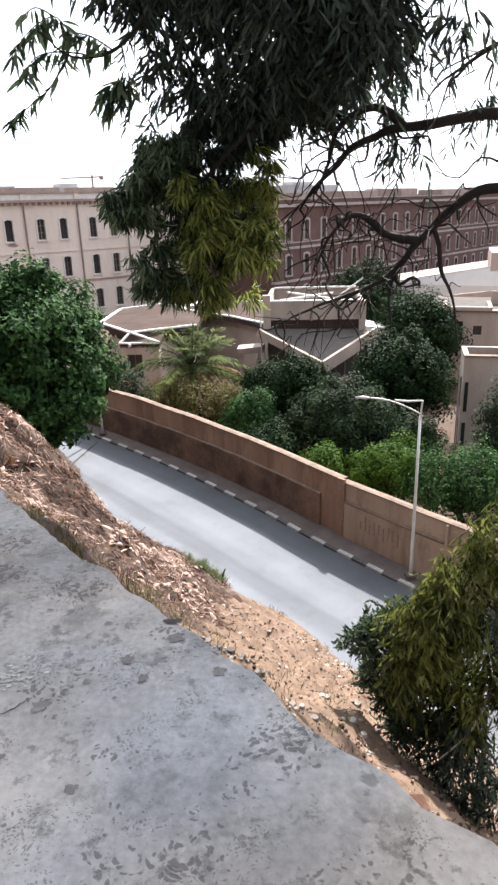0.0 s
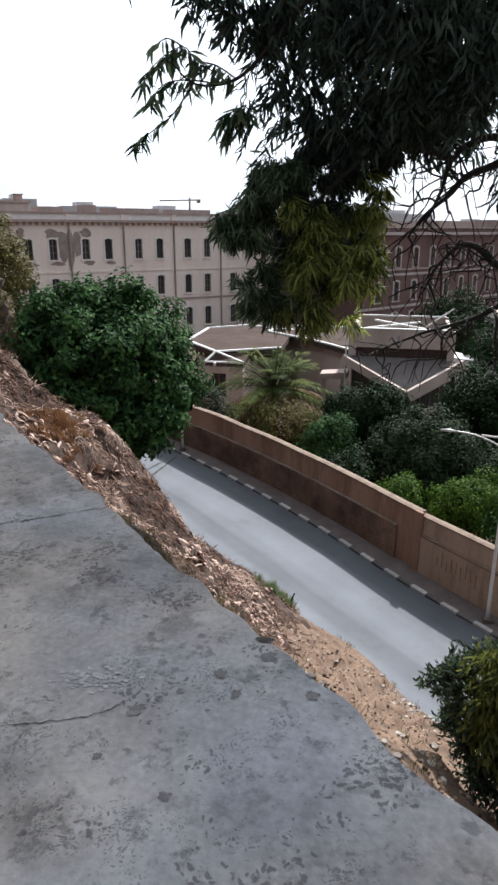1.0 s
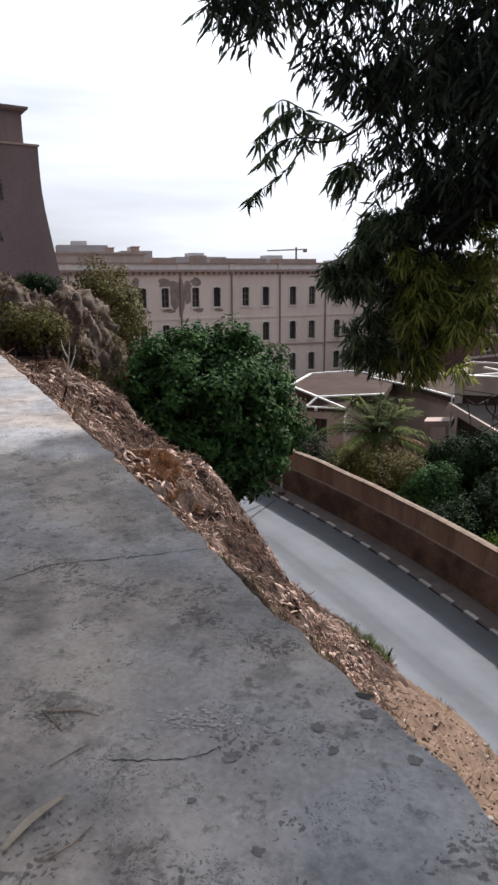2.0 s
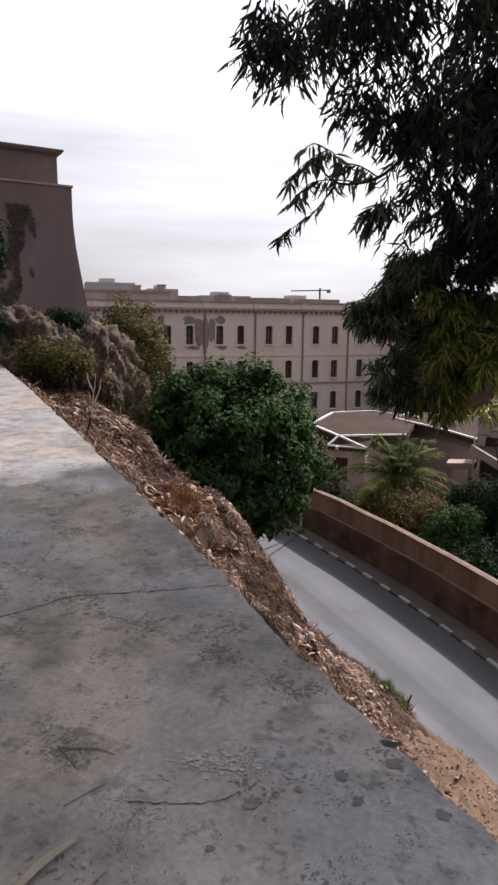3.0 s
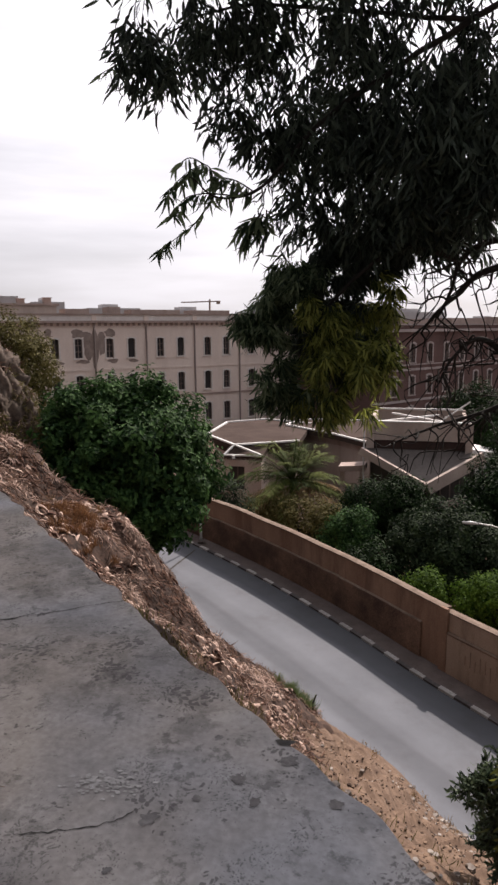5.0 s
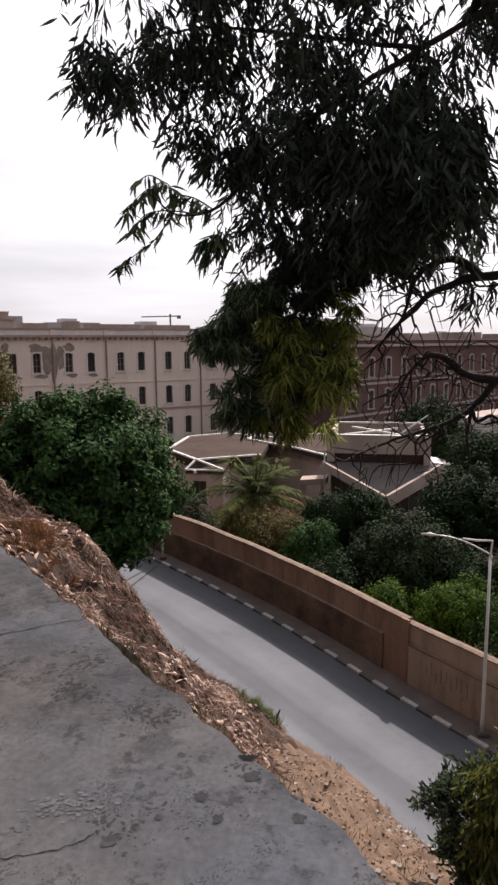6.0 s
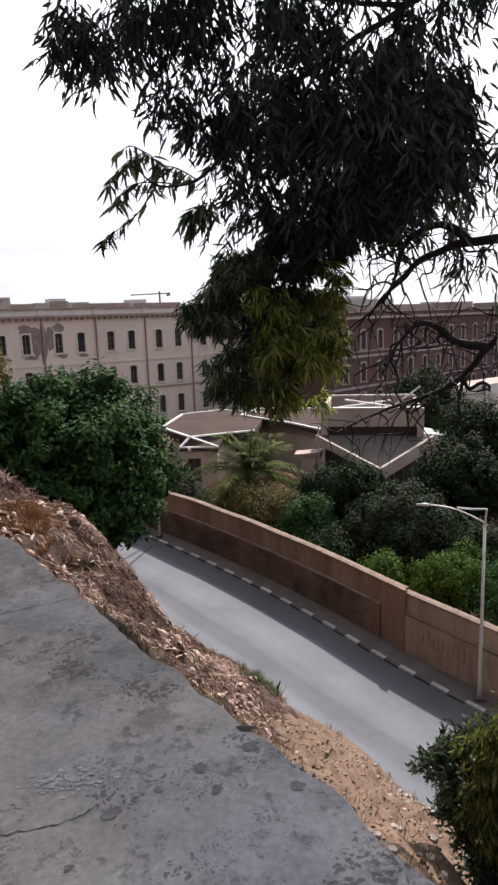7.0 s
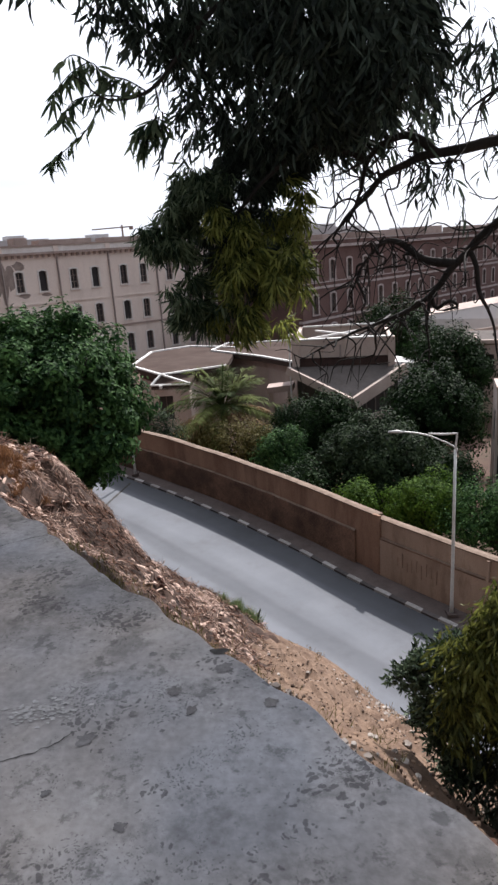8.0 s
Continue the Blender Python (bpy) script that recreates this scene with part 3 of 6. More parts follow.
def build_slab():
    """Concrete top of the old rampart with a chipped, uneven edge."""
    b = Build()
    edge = []
    k = -30.0
    while k < 60:
        o = 0.035 * noise.noise((k * 1.1, 0, 0)) + 0.05 * noise.noise((k * 4.0, 5, 0)) + 0.015 * noise.noise((k * 17.0, 9, 0))
        o -= 0.0008 * max(0.0, k) ** 2 if k < 30 else 0.048 * (k - 15)
        o += 0.05 * step(-k, 0.2, 0.8) * (1 - step(-k, 0.8, 2.6))
        edge.append(at(k, o))
        k += 0.06 if -2 < k < 6 else 0.25
    back = [at(60, -30), at(-30, -30)]
    n = len(edge)
    rim = 0.02
    for p in edge:
        b.v.append((p.x - N.x * rim, p.y - N.y * rim, SLAB_Z))
    for i, p in enumerate(edge):
        b.v.append((p.x, p.y, SLAB_Z - 0.022 - 0.012 * abs(noise.noise((i * 0.4, 2, 2)))))
    for i, p in enumerate(edge):
        w = 0.05 * noise.noise((i * 0.23, 0, 4))
        b.v.append((p.x - N.x * (0.03 + w), p.y - N.y * (0.03 + w), SLAB_Z - 0.34))
    for i in range(n - 1):
        b.f += [(i + 1, i, n + i, n + i + 1), (n + i + 1, n + i, 2 * n + i, 2 * n + i + 1)]
    b.v += [(p.x, p.y, SLAB_Z) for p in back]
    b.f.append(tuple(range(n)) + (3 * n, 3 * n + 1))
    slab = tagged(part("floor", b, M["slab"]), "worn grey concrete slab with dark pits and cracks", "slab", kind="structure")
    # body of the rampart under the slab
    b = Build()
    pts = [at(-30, -0.5), at(12, -0.5), at(32, -2.6), at(60, -5.0), at(60, -30), at(-30, -30)]
    b.prism([(p.x, p.y) for p in pts], -13.4, SLAB_Z - 0.03)
    tagged(part("rampart", b, M["rock"]), "rough masonry body under the slab", "rampart", kind="structure")
    # open cracks
    for pts in ([(-2.9, 2.05), (-2.26, 2.53), (-2.07, 2.76), (-1.97, 2.94), (-1.64, 3.12), (-1.2, 3.38)], [(-0.95, 1.64), (-0.83, 1.67), (-0.69, 1.72), (-0.60, 1.80)]):
        line = smooth_path([(x, y, 0) for x, y in pts], 14)
        b = Build()
        wide = 0.013 if len(pts) > 4 else 0.006
        for i in range(len(line) - 1):
            p, q = line[i], line[i + 1]
            d = (q - p).normalized()
            s = Vector((-d.y, d.x, 0))
            w0 = wide * abs(noise.noise((i * 0.35, pts[0][0], 0))) + 0.0012
            w1 = wide * abs(noise.noise(((i + 1) * 0.35, pts[0][0], 0))) + 0.0012
            jag = 0.02 if len(pts) > 4 else 0.012
            j0, j1 = s * jag * noise.noise((i * 0.37, 3, 1)), s * jag * noise.noise(((i + 1) * 0.37, 3, 1))
            z = Vector((0, 0, SLAB_Z + 0.003))
            b.face(p + j0 + s * w0 + z, p + j0 - s * w0 + z, q + j1 - s * w1 + z, q + j1 + s * w1 + z)
        part("crack", b, M["crack"], slab, "dark open crack")
    # pit at the broken edge
    b = Build()
    c = Vector((-0.17, 2.20, SLAB_Z + 0.004))
    b.face(*[c + Vector((0.034 * math.cos(q) * (1 + 0.3 * math.sin(3 * q)), 0.022 * math.sin(q) * (1 + 0.25 * math.cos(2 * q)), 0)) for q in [i * math.tau / 16 for i in range(16)]])
    part("pit", b, M["crack"], slab, "dark pit in the concrete")
    # dark worn spots
    for x, y, w in ((-0.56, 1.76, 0.036), (-0.38, 1.43, 0.022), (-0.31, 1.98, 0.03), (-0.43, 1.87, 0.02), (-0.62, 1.55, 0.016), (-0.15, 2.10, 0.034), (-0.24, 1.88, 0.025), (-0.42, 2.2, 0.018), (0.02, 1.90, 0.03), (-1.2, 1.35, 0.03)):
        b = Build()
        ring = []
        for i in range(40):
            q = i * math.tau / 40
            c, d = math.cos(q), math.sin(q)
            k = 0.85 * w * (1 + 0.5 * noise.noise((c * 1.4 + x * 9, d * 1.4, y)) + 0.3 * noise.noise((c * 4 + x * 9, d * 4, y)) + 0.16 * noise.noise((c * 11, d * 11, x)))
            ring.append((x + k * c, y + k * 0.85 * d, SLAB_Z + 0.003))
        b.face(*ring)
        part("worn_spot", b, M["spot"], slab, "dark worn spot")
    # pale flaked patches
    for x, y, w, n in ((-0.74, 1.90, 0.11, 150), (-0.62, 1.50, 0.03, 14)):
        b = Build()
        for i in range(n):
            c = Vector((x + rng.gauss(0, w * 0.5), y + rng.gauss(0, w * 0.25), SLAB_Z + 0.003 + i * 0.00001))
            k = rng.uniform(0.02, 0.08) * w
            b.face(*[c + Vector((k * math.cos(q) * rng.uniform(0.7, 2.0), k * math.sin(q) * rng.uniform(0.4, 1.0), 0)) for q in [j * math.tau / 7 for j in range(7)]])
        part("flaked_patch", b, M["scuff"], slab, "pale flaked patch")


# ---- road, kerb and boundary wall ----
KERB = smooth_path([(20.5, 2.2, 0), (12.6, 10.9, 0), (8.2, 15.75, 0), (5.15, 18.99, 0), (2.6, 21.79, 0), (0.09, 24.86, 0), (-3.43, 28.67, 0), (-7.72, 32.68, 0), (-12.5, 36.6, 0), (-19, 41.5, 0), (-28, 47.5, 0)], 16)


POST_SHADOW = (Vector((-8.55, 28.6, 0)), Vector((-7.75, 32.2, 0)))


def resample(path, gap):
    out, left = [path[0].copy()], gap
    for p, q in zip(path, path[1:]):
        d = (q - p).length
        while d > left:
            p = p + (q - p) * (left / d)
            out.append(p.copy())
            d -= left
            left = gap
        left -= d
    return out


def normals(path):
    out = []
    for i in range(len(path)):
        d = (path[min(i + 1, len(path) - 1)] - path[max(i - 1, 0)]).normalized()
        out.append(Vector((d.y, -d.x, 0)))      # away from the slab, towards the garden
    return out


LINE = resample(KERB, 0.6575)
SIDE = normals(LINE)


def strip(b, rows):
    """Quads between rows of points of equal length."""
    n0 = len(b.v)
    k = len(rows[0])
    for r in rows:
        b.v += [tuple(p) for p in r]
    for i in range(len(rows) - 1):
        for j in range(k - 1):
            b.f.append((n0 + i * k + j, n0 + i * k + j + 1, n0 + (i + 1) * k + j + 1, n0 + (i + 1) * k + j))


def build_road():
    b = Build()
    rows = []
    for p, s in zip(LINE, SIDE):
        row = []
        for k in range(9):
            q = p - s * (k * 0.78)
            row.append((q.x, q.y, road_z(q.x, q.y) + 0.02 * math.sin(k / 8 * math.pi)))
        rows.append(row)
    strip(b, rows)
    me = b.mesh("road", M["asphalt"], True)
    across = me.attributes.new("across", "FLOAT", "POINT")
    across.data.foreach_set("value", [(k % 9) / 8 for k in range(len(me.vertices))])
    road = tagged(part("road", me, None), "pale dusty asphalt road running downhill", "road", kind="structure")
    # dark strip across the road, painted where the far lamp post's shadow falls
    b = Build()
    line = [POST_SHADOW[0] + (POST_SHADOW[1] - POST_SHADOW[0]) * k / 12 for k in range(13)]
    d = (POST_SHADOW[1] - POST_SHADOW[0]).normalized()
    rows = []
    for k, p in enumerate(line):
        w = 0.06 + 0.025 * noise.noise((k * 0.9, 4, 0))
        z = road_z(p.x, p.y) + 0.026
        rows.append([(p.x - d.y * w, p.y + d.x * w, z), (p.x + d.y * w, p.y - d.x * w, z)])
    strip(b, rows)
    part("tar_seam", b, M["crack"], road, "dark strip painted as the lamp post's shadow")
    b = Build()
    rows = []
    for p, s in zip(LINE, SIDE):
        row = []
        for w, h in ((0.15, -0.3), (0.15, 0.09), (0.5, 0.105), (1.2, 0.11), (1.2, -0.3)):
            q = p + s * w
            row.append((q.x, q.y, road_z(q.x, q.y) + h))
        rows.append(row)
    strip(b, rows)
    walkway = tagged(part("pavement", b, M["pavement"]), "narrow dark concrete pavement along the wall", "pavement", kind="structure")
    # kerb stones, painted in turn white and dark
    shape = Build()
    shape.prism([(-0.322, 0.0), (0.322, 0.0), (0.322, 0.16), (-0.322, 0.16)], -0.25, [0.085, 0.085, 0.10, 0.10])
    white, dark = shape.mesh("kerb_stone", M["kerb_white"]), shape.mesh("kerb_stone", M["kerb_dark"])
    for i in range(len(LINE) - 1):
        p, q = LINE[i], LINE[i + 1]
        c = (p + q) / 2
        ob = part("kerb_stone", dark if i % 2 else white, None, walkway)
        d = (q - p).normalized()
        zz = road_z(c.x, c.y)
        tilt = math.atan2(road_z(q.x, q.y) - road_z(p.x, p.y), (q - p).length)
        ob.matrix_world = Matrix.Translation((c.x, c.y, zz + rng.uniform(-0.012, 0.012))) @ Matrix.Rotation(math.atan2(-d.y, -d.x), 4, "Z") @ Matrix.Rotation(tilt, 4, "Y")
    return walkway


WALL_H = 2.38
JOINT = 22.2        # y of the joint between the two kinds of wall


def build_wall():
    root = thing("boundary_wall", "long stained brown boundary wall along the road", "wall", kind="structure")
    fine = resample(KERB, 0.37)
    side = normals(fine)
    left = [(p, s) for p, s in zip(fine, side) if (p + s * 1.0).y > JOINT]
    right = [(p, s) for p, s in zip(fine, side) if (p + s * 1.0).y <= JOINT + 0.3]

    def sweep(run, profile, name, mat, label=""):
        b = Build()
        rows = []
        for i, (p, s) in enumerate(run):
            z = road_z(p.x, p.y) + 0.05 * noise.noise((p.x * 0.4, p.y * 0.4, 0))
            rows.append([(p.x + s.x * w, p.y + s.y * w, z + h) for w, h in profile])
        strip(b, rows)
        n, k = len(b.v), len(profile)
        b.f += [tuple(range(k)), tuple(range(n - 1, n - 1 - k, -1))]
        part(name, b, mat, root, label)

    sweep(left, [(1.0, -0.4), (1.0, WALL_H - 0.02), (1.25, WALL_H - 0.02), (1.25, -1.2)], "upper_wall", M["wall"], "orange-brown render")
    sweep(right, [(1.0, -0.4), (1.0, WALL_H - 0.1), (1.25, WALL_H - 0.1), (1.25, -1.2)], "upper_wall", M["panel"], "paler cast panels with streaks")
    sweep(left, [(0.96, WALL_H - 0.02), (0.955, WALL_H + 0.03), (1.1, WALL_H + 0.05), (1.29, WALL_H + 0.03), (1.29, WALL_H - 0.02)], "coping", M["coping"])
    sweep(right, [(0.97, WALL_H - 0.1), (0.965, WALL_H - 0.05), (1.1, WALL_H - 0.03), (1.28, WALL_H - 0.05), (1.28, WALL_H - 0.1)], "coping", M["coping"])
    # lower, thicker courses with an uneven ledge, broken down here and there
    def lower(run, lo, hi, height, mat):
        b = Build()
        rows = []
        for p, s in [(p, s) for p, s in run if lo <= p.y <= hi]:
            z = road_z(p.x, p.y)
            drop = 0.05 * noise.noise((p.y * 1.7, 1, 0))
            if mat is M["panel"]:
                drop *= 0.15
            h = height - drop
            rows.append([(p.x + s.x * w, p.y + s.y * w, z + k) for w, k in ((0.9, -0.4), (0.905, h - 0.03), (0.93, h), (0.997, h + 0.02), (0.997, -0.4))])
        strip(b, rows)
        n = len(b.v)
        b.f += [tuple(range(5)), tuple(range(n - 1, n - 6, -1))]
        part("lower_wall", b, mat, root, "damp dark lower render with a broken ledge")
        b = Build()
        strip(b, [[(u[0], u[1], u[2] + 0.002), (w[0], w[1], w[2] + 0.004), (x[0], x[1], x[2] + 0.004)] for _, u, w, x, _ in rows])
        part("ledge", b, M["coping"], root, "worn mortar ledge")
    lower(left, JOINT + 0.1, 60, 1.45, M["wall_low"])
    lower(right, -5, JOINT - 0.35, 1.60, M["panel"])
    # dark strip under the top course of the panels
    sweep([(p, s) for p, s in right if p.y < JOINT - 0.4], [(0.893, 1.545), (0.893, 1.585), (0.93, 1.585), (0.93, 1.545)], "joint", M["wall_low"], "narrow dark strip")
    # pilaster at the joint, upright panel joints
    for y0, w in ((JOINT, 0.16), (19.0, 0.05), (16.4, 0.05)):
        i = min(range(len(fine)), key=lambda i: abs((fine[i] + side[i]).y - y0))
        p, s = fine[i], side[i]
        d = Vector((-s.y, s.x, 0))
        c = p + s * 0.945
        z = road_z(p.x, p.y)
        b = Build()
        b.prism([(c.x + d.x * u + s.x * v, c.y + d.y * u + s.y * v) for u, v in ((-w, -0.06), (w, -0.06), (w, 0.05), (-w, 0.05))], z - 0.3, z + (WALL_H + 0.06 if w > 0.1 else WALL_H - 0.12))
        part("pilaster", b, M["wall"] if w > 0.1 else M["panel"], root)
    # faded scrawl, unreadable, as plain strokes
    i = min(range(len(fine)), key=lambda i: abs((fine[i] + side[i]).y - 20.9))
    p, s = fine[i], side[i]
    d = Vector((-s.y, s.x, 0))
    for k in range(9):
        b = Build()
        c = p + s * 0.895 + d * (0.85 - k * 0.2)
        z = road_z(p.x, p.y) + 1.0 + 0.1 * math.sin(k * 2.2)
        h, lean = 0.16 + 0.12 * abs(math.sin(k * 1.7)), 0.05 * math.sin(k * 3.1)
        b.bar((c.x, c.y, z - h), (c.x + d.x * lean, c.y + d.y * lean, z + h), 0.035, 0.008)
        part("scrawl_stroke", b, M["scrawl"], root)


def build_street_lamp(x, y, height, reach):
    z = road_z(x, y) + 0.13
    root = thing("street_lamp", "slim galvanised street lamp with a curved arm beside the wall", "street lamp", "street lamps", at=(x, y, z))
    arm_dir = Vector((-0.98, 0.2, 0)).normalized()
    b = Build()
    b.box((-0.16, -0.16, 0), (0.16, 0.16, 0.1))
    part("base_plate", b, M["pavement"], root)
    b = Build()
    b.tube([(0, 0, 0.0), (0, 0, 0.5), (0, 0, height * 0.5), (0, 0, height - 0.5)], [0.075, 0.06, 0.05, 0.042], 12)
    part("pole", b, M["steel"], root, smooth=True)
    b = Build()
    b.tube(smooth_path([(0, 0, height - 0.6), (0.01, 0, height - 0.45), *[(arm_dir.x * reach * t, arm_dir.y * reach * t, height - 0.45 + 0.5 * (1 - (1 - t) ** 2)) for t in (0.25, 0.5, 0.75, 1.0)]], 4),
           [0.04] * 4 + [0.024] * 17, 8)
    part("arm", b, M["steel"], root, "curved arm", smooth=True)
    b = Build()
    b.tube([(0, 0, height - 0.5), (0.04, 0, height)], [0.03, 0.03], 8)
    part("upright", b, M["steel"], root)
    b = Build()
    a = Vector((0.05, 0, height))
    t = a + arm_dir * reach * 0.55
    b.tube([a, (a + t) / 2 + Vector((0, 0, -0.03)), t], [0.025, 0.035, 0.025], 8)
    part("tie_bar", b, M["white_edge"], root, "pale straight bar")
    b = Build()
    e = arm_dir * reach
    b.tube([(e.x, e.y, height + 0.05), (e.x + arm_dir.x * 0.2, e.y + arm_dir.y * 0.2, height + 0.06), (e.x + arm_dir.x * 0.45, e.y + arm_dir.y * 0.45, height + 0.05)], [0.03, 0.055, 0.03], 10)
    part("lamp_head", b, M["steel"], root, "grey lamp head", smooth=True)


# ---- large old buildings ----
class Facade:
    """Local frame of a straight front: s along it, w out of it, z up."""

    def __init__(self, q, u):
        self.q, self.u = Vector((q[0], q[1], 0)), Vector((u[0], u[1], 0)).normalized()
        self.n = Vector((self.u.y, -self.u.x, 0))

    def __call__(self, s, w, z):
        p = self.q + self.u * s + self.n * w
        return (p.x, p.y, z)

    def matrix(self, s, w, z):
        return Matrix(((self.u.x, self.n.x, 0, self.q.x + self.u.x * s + self.n.x * w), (self.u.y, self.n.y, 0, self.q.y + self.u.y * s + self.n.y * w), (0, 0, 1, z), (0, 0, 0, 1)))

    def block(self, b, s0, s1, w0, w1, z0, z1):
        b.prism([self(s0, w0, 0)[:2], self(s1, w0, 0)[:2], self(s1, w1, 0)[:2], self(s0, w1, 0)[:2]], z0, z1)


def pierced(f, s0, s1, z0, z1, holes, depth=0.45):
    """A front wall with openings and their reveals."""
    b = Build()
    ss = sorted({s0, s1, *[h[0] for h in holes], *[h[1] for h in holes]})
    zs = sorted({z0, z1, *[h[2] for h in holes], *[h[3] for h in holes]})
    for i in range(len(ss) - 1):
        for j in range(len(zs) - 1):
            cs, cz = (ss[i] + ss[i + 1]) / 2, (zs[j] + zs[j + 1]) / 2
            if any(h[0] < cs < h[1] and h[2] < cz < h[3] for h in holes):
                continue
            b.face(f(ss[i], 0, zs[j]), f(ss[i + 1], 0, zs[j]), f(ss[i + 1], 0, zs[j + 1]), f(ss[i], 0, zs[j + 1]))
    for a, c, lo, hi in holes:
        for p, q in (((a, lo), (c, lo)), ((c, lo), (c, hi)), ((c, hi), (a, hi)), ((a, hi), (a, lo))):
            b.face(f(p[0], 0, p[1]), f(q[0], 0, q[1]), f(q[0], -depth, q[1]), f(p[0], -depth, p[1]))
    b.face(f(s0, -depth, z0), f(s0, -depth, z1), f(s0, 0, z1), f(s0, 0, z0))
    b.face(f(s1, 0, z0), f(s1, 0, z1), f(s1, -depth, z1), f(s1, -depth, z0))
    b.face(f(s0, 0, z1), f(s0, -depth, z1), f(s1, -depth, z1), f(s1, 0, z1))
    return b


def window_meshes(w, h, trim, border, rise, bars):
    """Surround with a low arch, glass and sash of a window; the sill's middle is the origin; x along, y out, z up."""
    b = Build()
    n = 8
    inner = [(-w / 2, 0), *[(-w / 2 + w * k / n, h - rise + rise * math.sin(math.pi * k / n)) for k in range(n + 1)], (w / 2, 0)]
    outer = [(-w / 2 - border, -0.02), *[((-w / 2 - border) + (w + 2 * border) * k / n, h - rise + border + rise * math.sin(math.pi * k / n)) for k in range(n + 1)], (w / 2 + border, -0.02)]
    for i in range(len(inner) - 1):
        p, q, r, t = inner[i], inner[i + 1], outer[i + 1], outer[i]
        b.face((p[0], 0.07, p[1]), (q[0], 0.07, q[1]), (r[0], 0.07, r[1]), (t[0], 0.07, t[1]))
        b.face((t[0], 0.07, t[1]), (r[0], 0.07, r[1]), (r[0], 0.0, r[1]), (t[0], 0.0, t[1]))
        b.face((p[0], 0.07, p[1]), (p[0], -0.2, p[1]), (q[0], -0.2, q[1]), (q[0], 0.07, q[1]))
    b.box((-w / 2 - border - 0.08, 0, -0.16), (w / 2 + border + 0.08, 0.14, -0.02))
    surround = b.mesh("window", trim)
    b = Build()
    b.box((-w / 2, -0.32, 0), (w / 2, -0.28, h))
    pane = b.mesh("pane", M["glass"])
    b = Build()
    for x in (-w / 2 + 0.04, 0, w / 2 - 0.04):
        b.box((x - 0.04, -0.27, 0), (x + 0.04, -0.2, h))
    for k in range(bars + 1):
        z = 0.04 + (h - 0.1) * k / bars
        b.box((-w / 2, -0.265, z - 0.035), (w / 2, -0.21, z + 0.035))
    return surround, pane, b.mesh("sash", M["sash"])


def build_barracks():
    """The long pale building of three tall storeys behind the house."""
    f = Facade((-25.25, 81.14), (0.793, 0.609))
    s0, s1, base, top = -46.0, 26.6, -13.2, 2.1
    root = thing("barracks", "long pale pink three-storey barracks with tall arched windows", "building")
    bays = [6.65 * k for k in range(-7, 4)]
    cols = []
    for p in bays:
        cols += [p + 1.88, p + 4.68]
    rows = ((-3.21, 2.37), (-7.66, 2.37), (-11.87, 2.41))
    holes = [(s - 0.46, s + 0.46, z, z + h) for s in cols for z, h in rows if s < s1 - 1]
    part("wall", pierced(f, s0, s1, base, 1.0, holes), M["pale"], root, "pale pink stained render")
    b = Build()
    f.block(b, s0, s1, -14, -0.46, base, 1.0)
    part("inner_wall", b, M["sash"], root)
    for lo, hi, out, mat, name in ((1.0, 1.28, 0.42, M["cornice"], "cornice"), (1.28, 1.95, 0.12, M["pale_trim"], "parapet"), (1.95, 2.13, 0.25, M["cornice"], "coping"),
                                   (-4.72, -4.52, 0.08, M["pale"], "string_course"), (-8.45, -8.22, 0.09, M["cornice"], "string_course")):
        b = Build()
        f.block(b, s0 - 0.2, s1 + 0.2, -0.5, out, lo, hi)
        part(name, b, mat, root)
    # corbels below the cornice, posts of the parapet
    corbel = Build()
    corbel.box((-0.14, 0.0, -0.34), (0.14, 0.24, 0.0))
    cm = corbel.mesh("corbel", M["cornice"])
    k = s0 + 12
    while k < s1:
        ob = part("corbel", cm, None, root)
        ob.matrix_world = f.matrix(k, 0, 0.998)
        k += 0.72
    post = Build()
    post.box((-0.3, 0.0, 0.0), (0.3, 0.1, 0.66))
    pm = post.mesh("parapet_post", M["pale"])
    for p in bays:
        ob = part("parapet_post", pm, None, root)
        ob.matrix_world = f.matrix(p, 0.13, 1.284)
    for p in bays:
        b = Build()
        b.tube([f(p, 0.1, base), f(p, 0.1, 0.9)], [0.11, 0.11], 7)
        part("drainpipe", b, M["pipe"], root)
    surround, pane, sash = window_meshes(0.92, 2.37, M["pale_trim"], 0.16, 0.14, 3)
    for s in cols:
        if s > s1 - 1:
            continue
        for z, h in rows:
            w = part("window", surround, None, root)
            w.matrix_world = f.matrix(s, 0.003, z)
            for me, name in ((pane, "pane"), (sash, "sash")):
                if name == "sash" and rng.random() < 0.3:
                    continue
                ob = part(name, me, None, w)
    # peeled patches round the windows by the broken pipe
    for s, z, rx, rz in ((-8.6, -0.3, 0.9, 0.5), (-7.4, -1.6, 0.65, 1.5), (-5.7, -1.4, 0.6, 1.6), (-4.7, -0.2, 0.7, 0.5), (-8.2, -3.6, 0.8, 0.25), (-4.4, -3.6, 0.7, 0.25), (-1.8, -3.65, 0.6, 0.2),
                         (4.0, -8.0, 0.3, 0.5), (-12.2, -0.2, 0.5, 0.5), (-6.6, -2.0, 0.5, 2.2), (-11.3, -3.7, 0.8, 0.25)):
        b = Build()
        pts = []
        for i in range(18):
            q = i * math.tau / 18
            r = 1 + 0.45 * noise.noise((math.cos(q) * 1.7 + s, math.sin(q) * 1.7, z))
            pts.append(f(s + rx * r * math.cos(q), 0.012 + 0.0005 * abs(s), z + rz * r * math.sin(q)))
        b.face(*pts)
        part("peeled_patch", b, M["peel"], root, "bare patch where render fell off")
    b = Build()
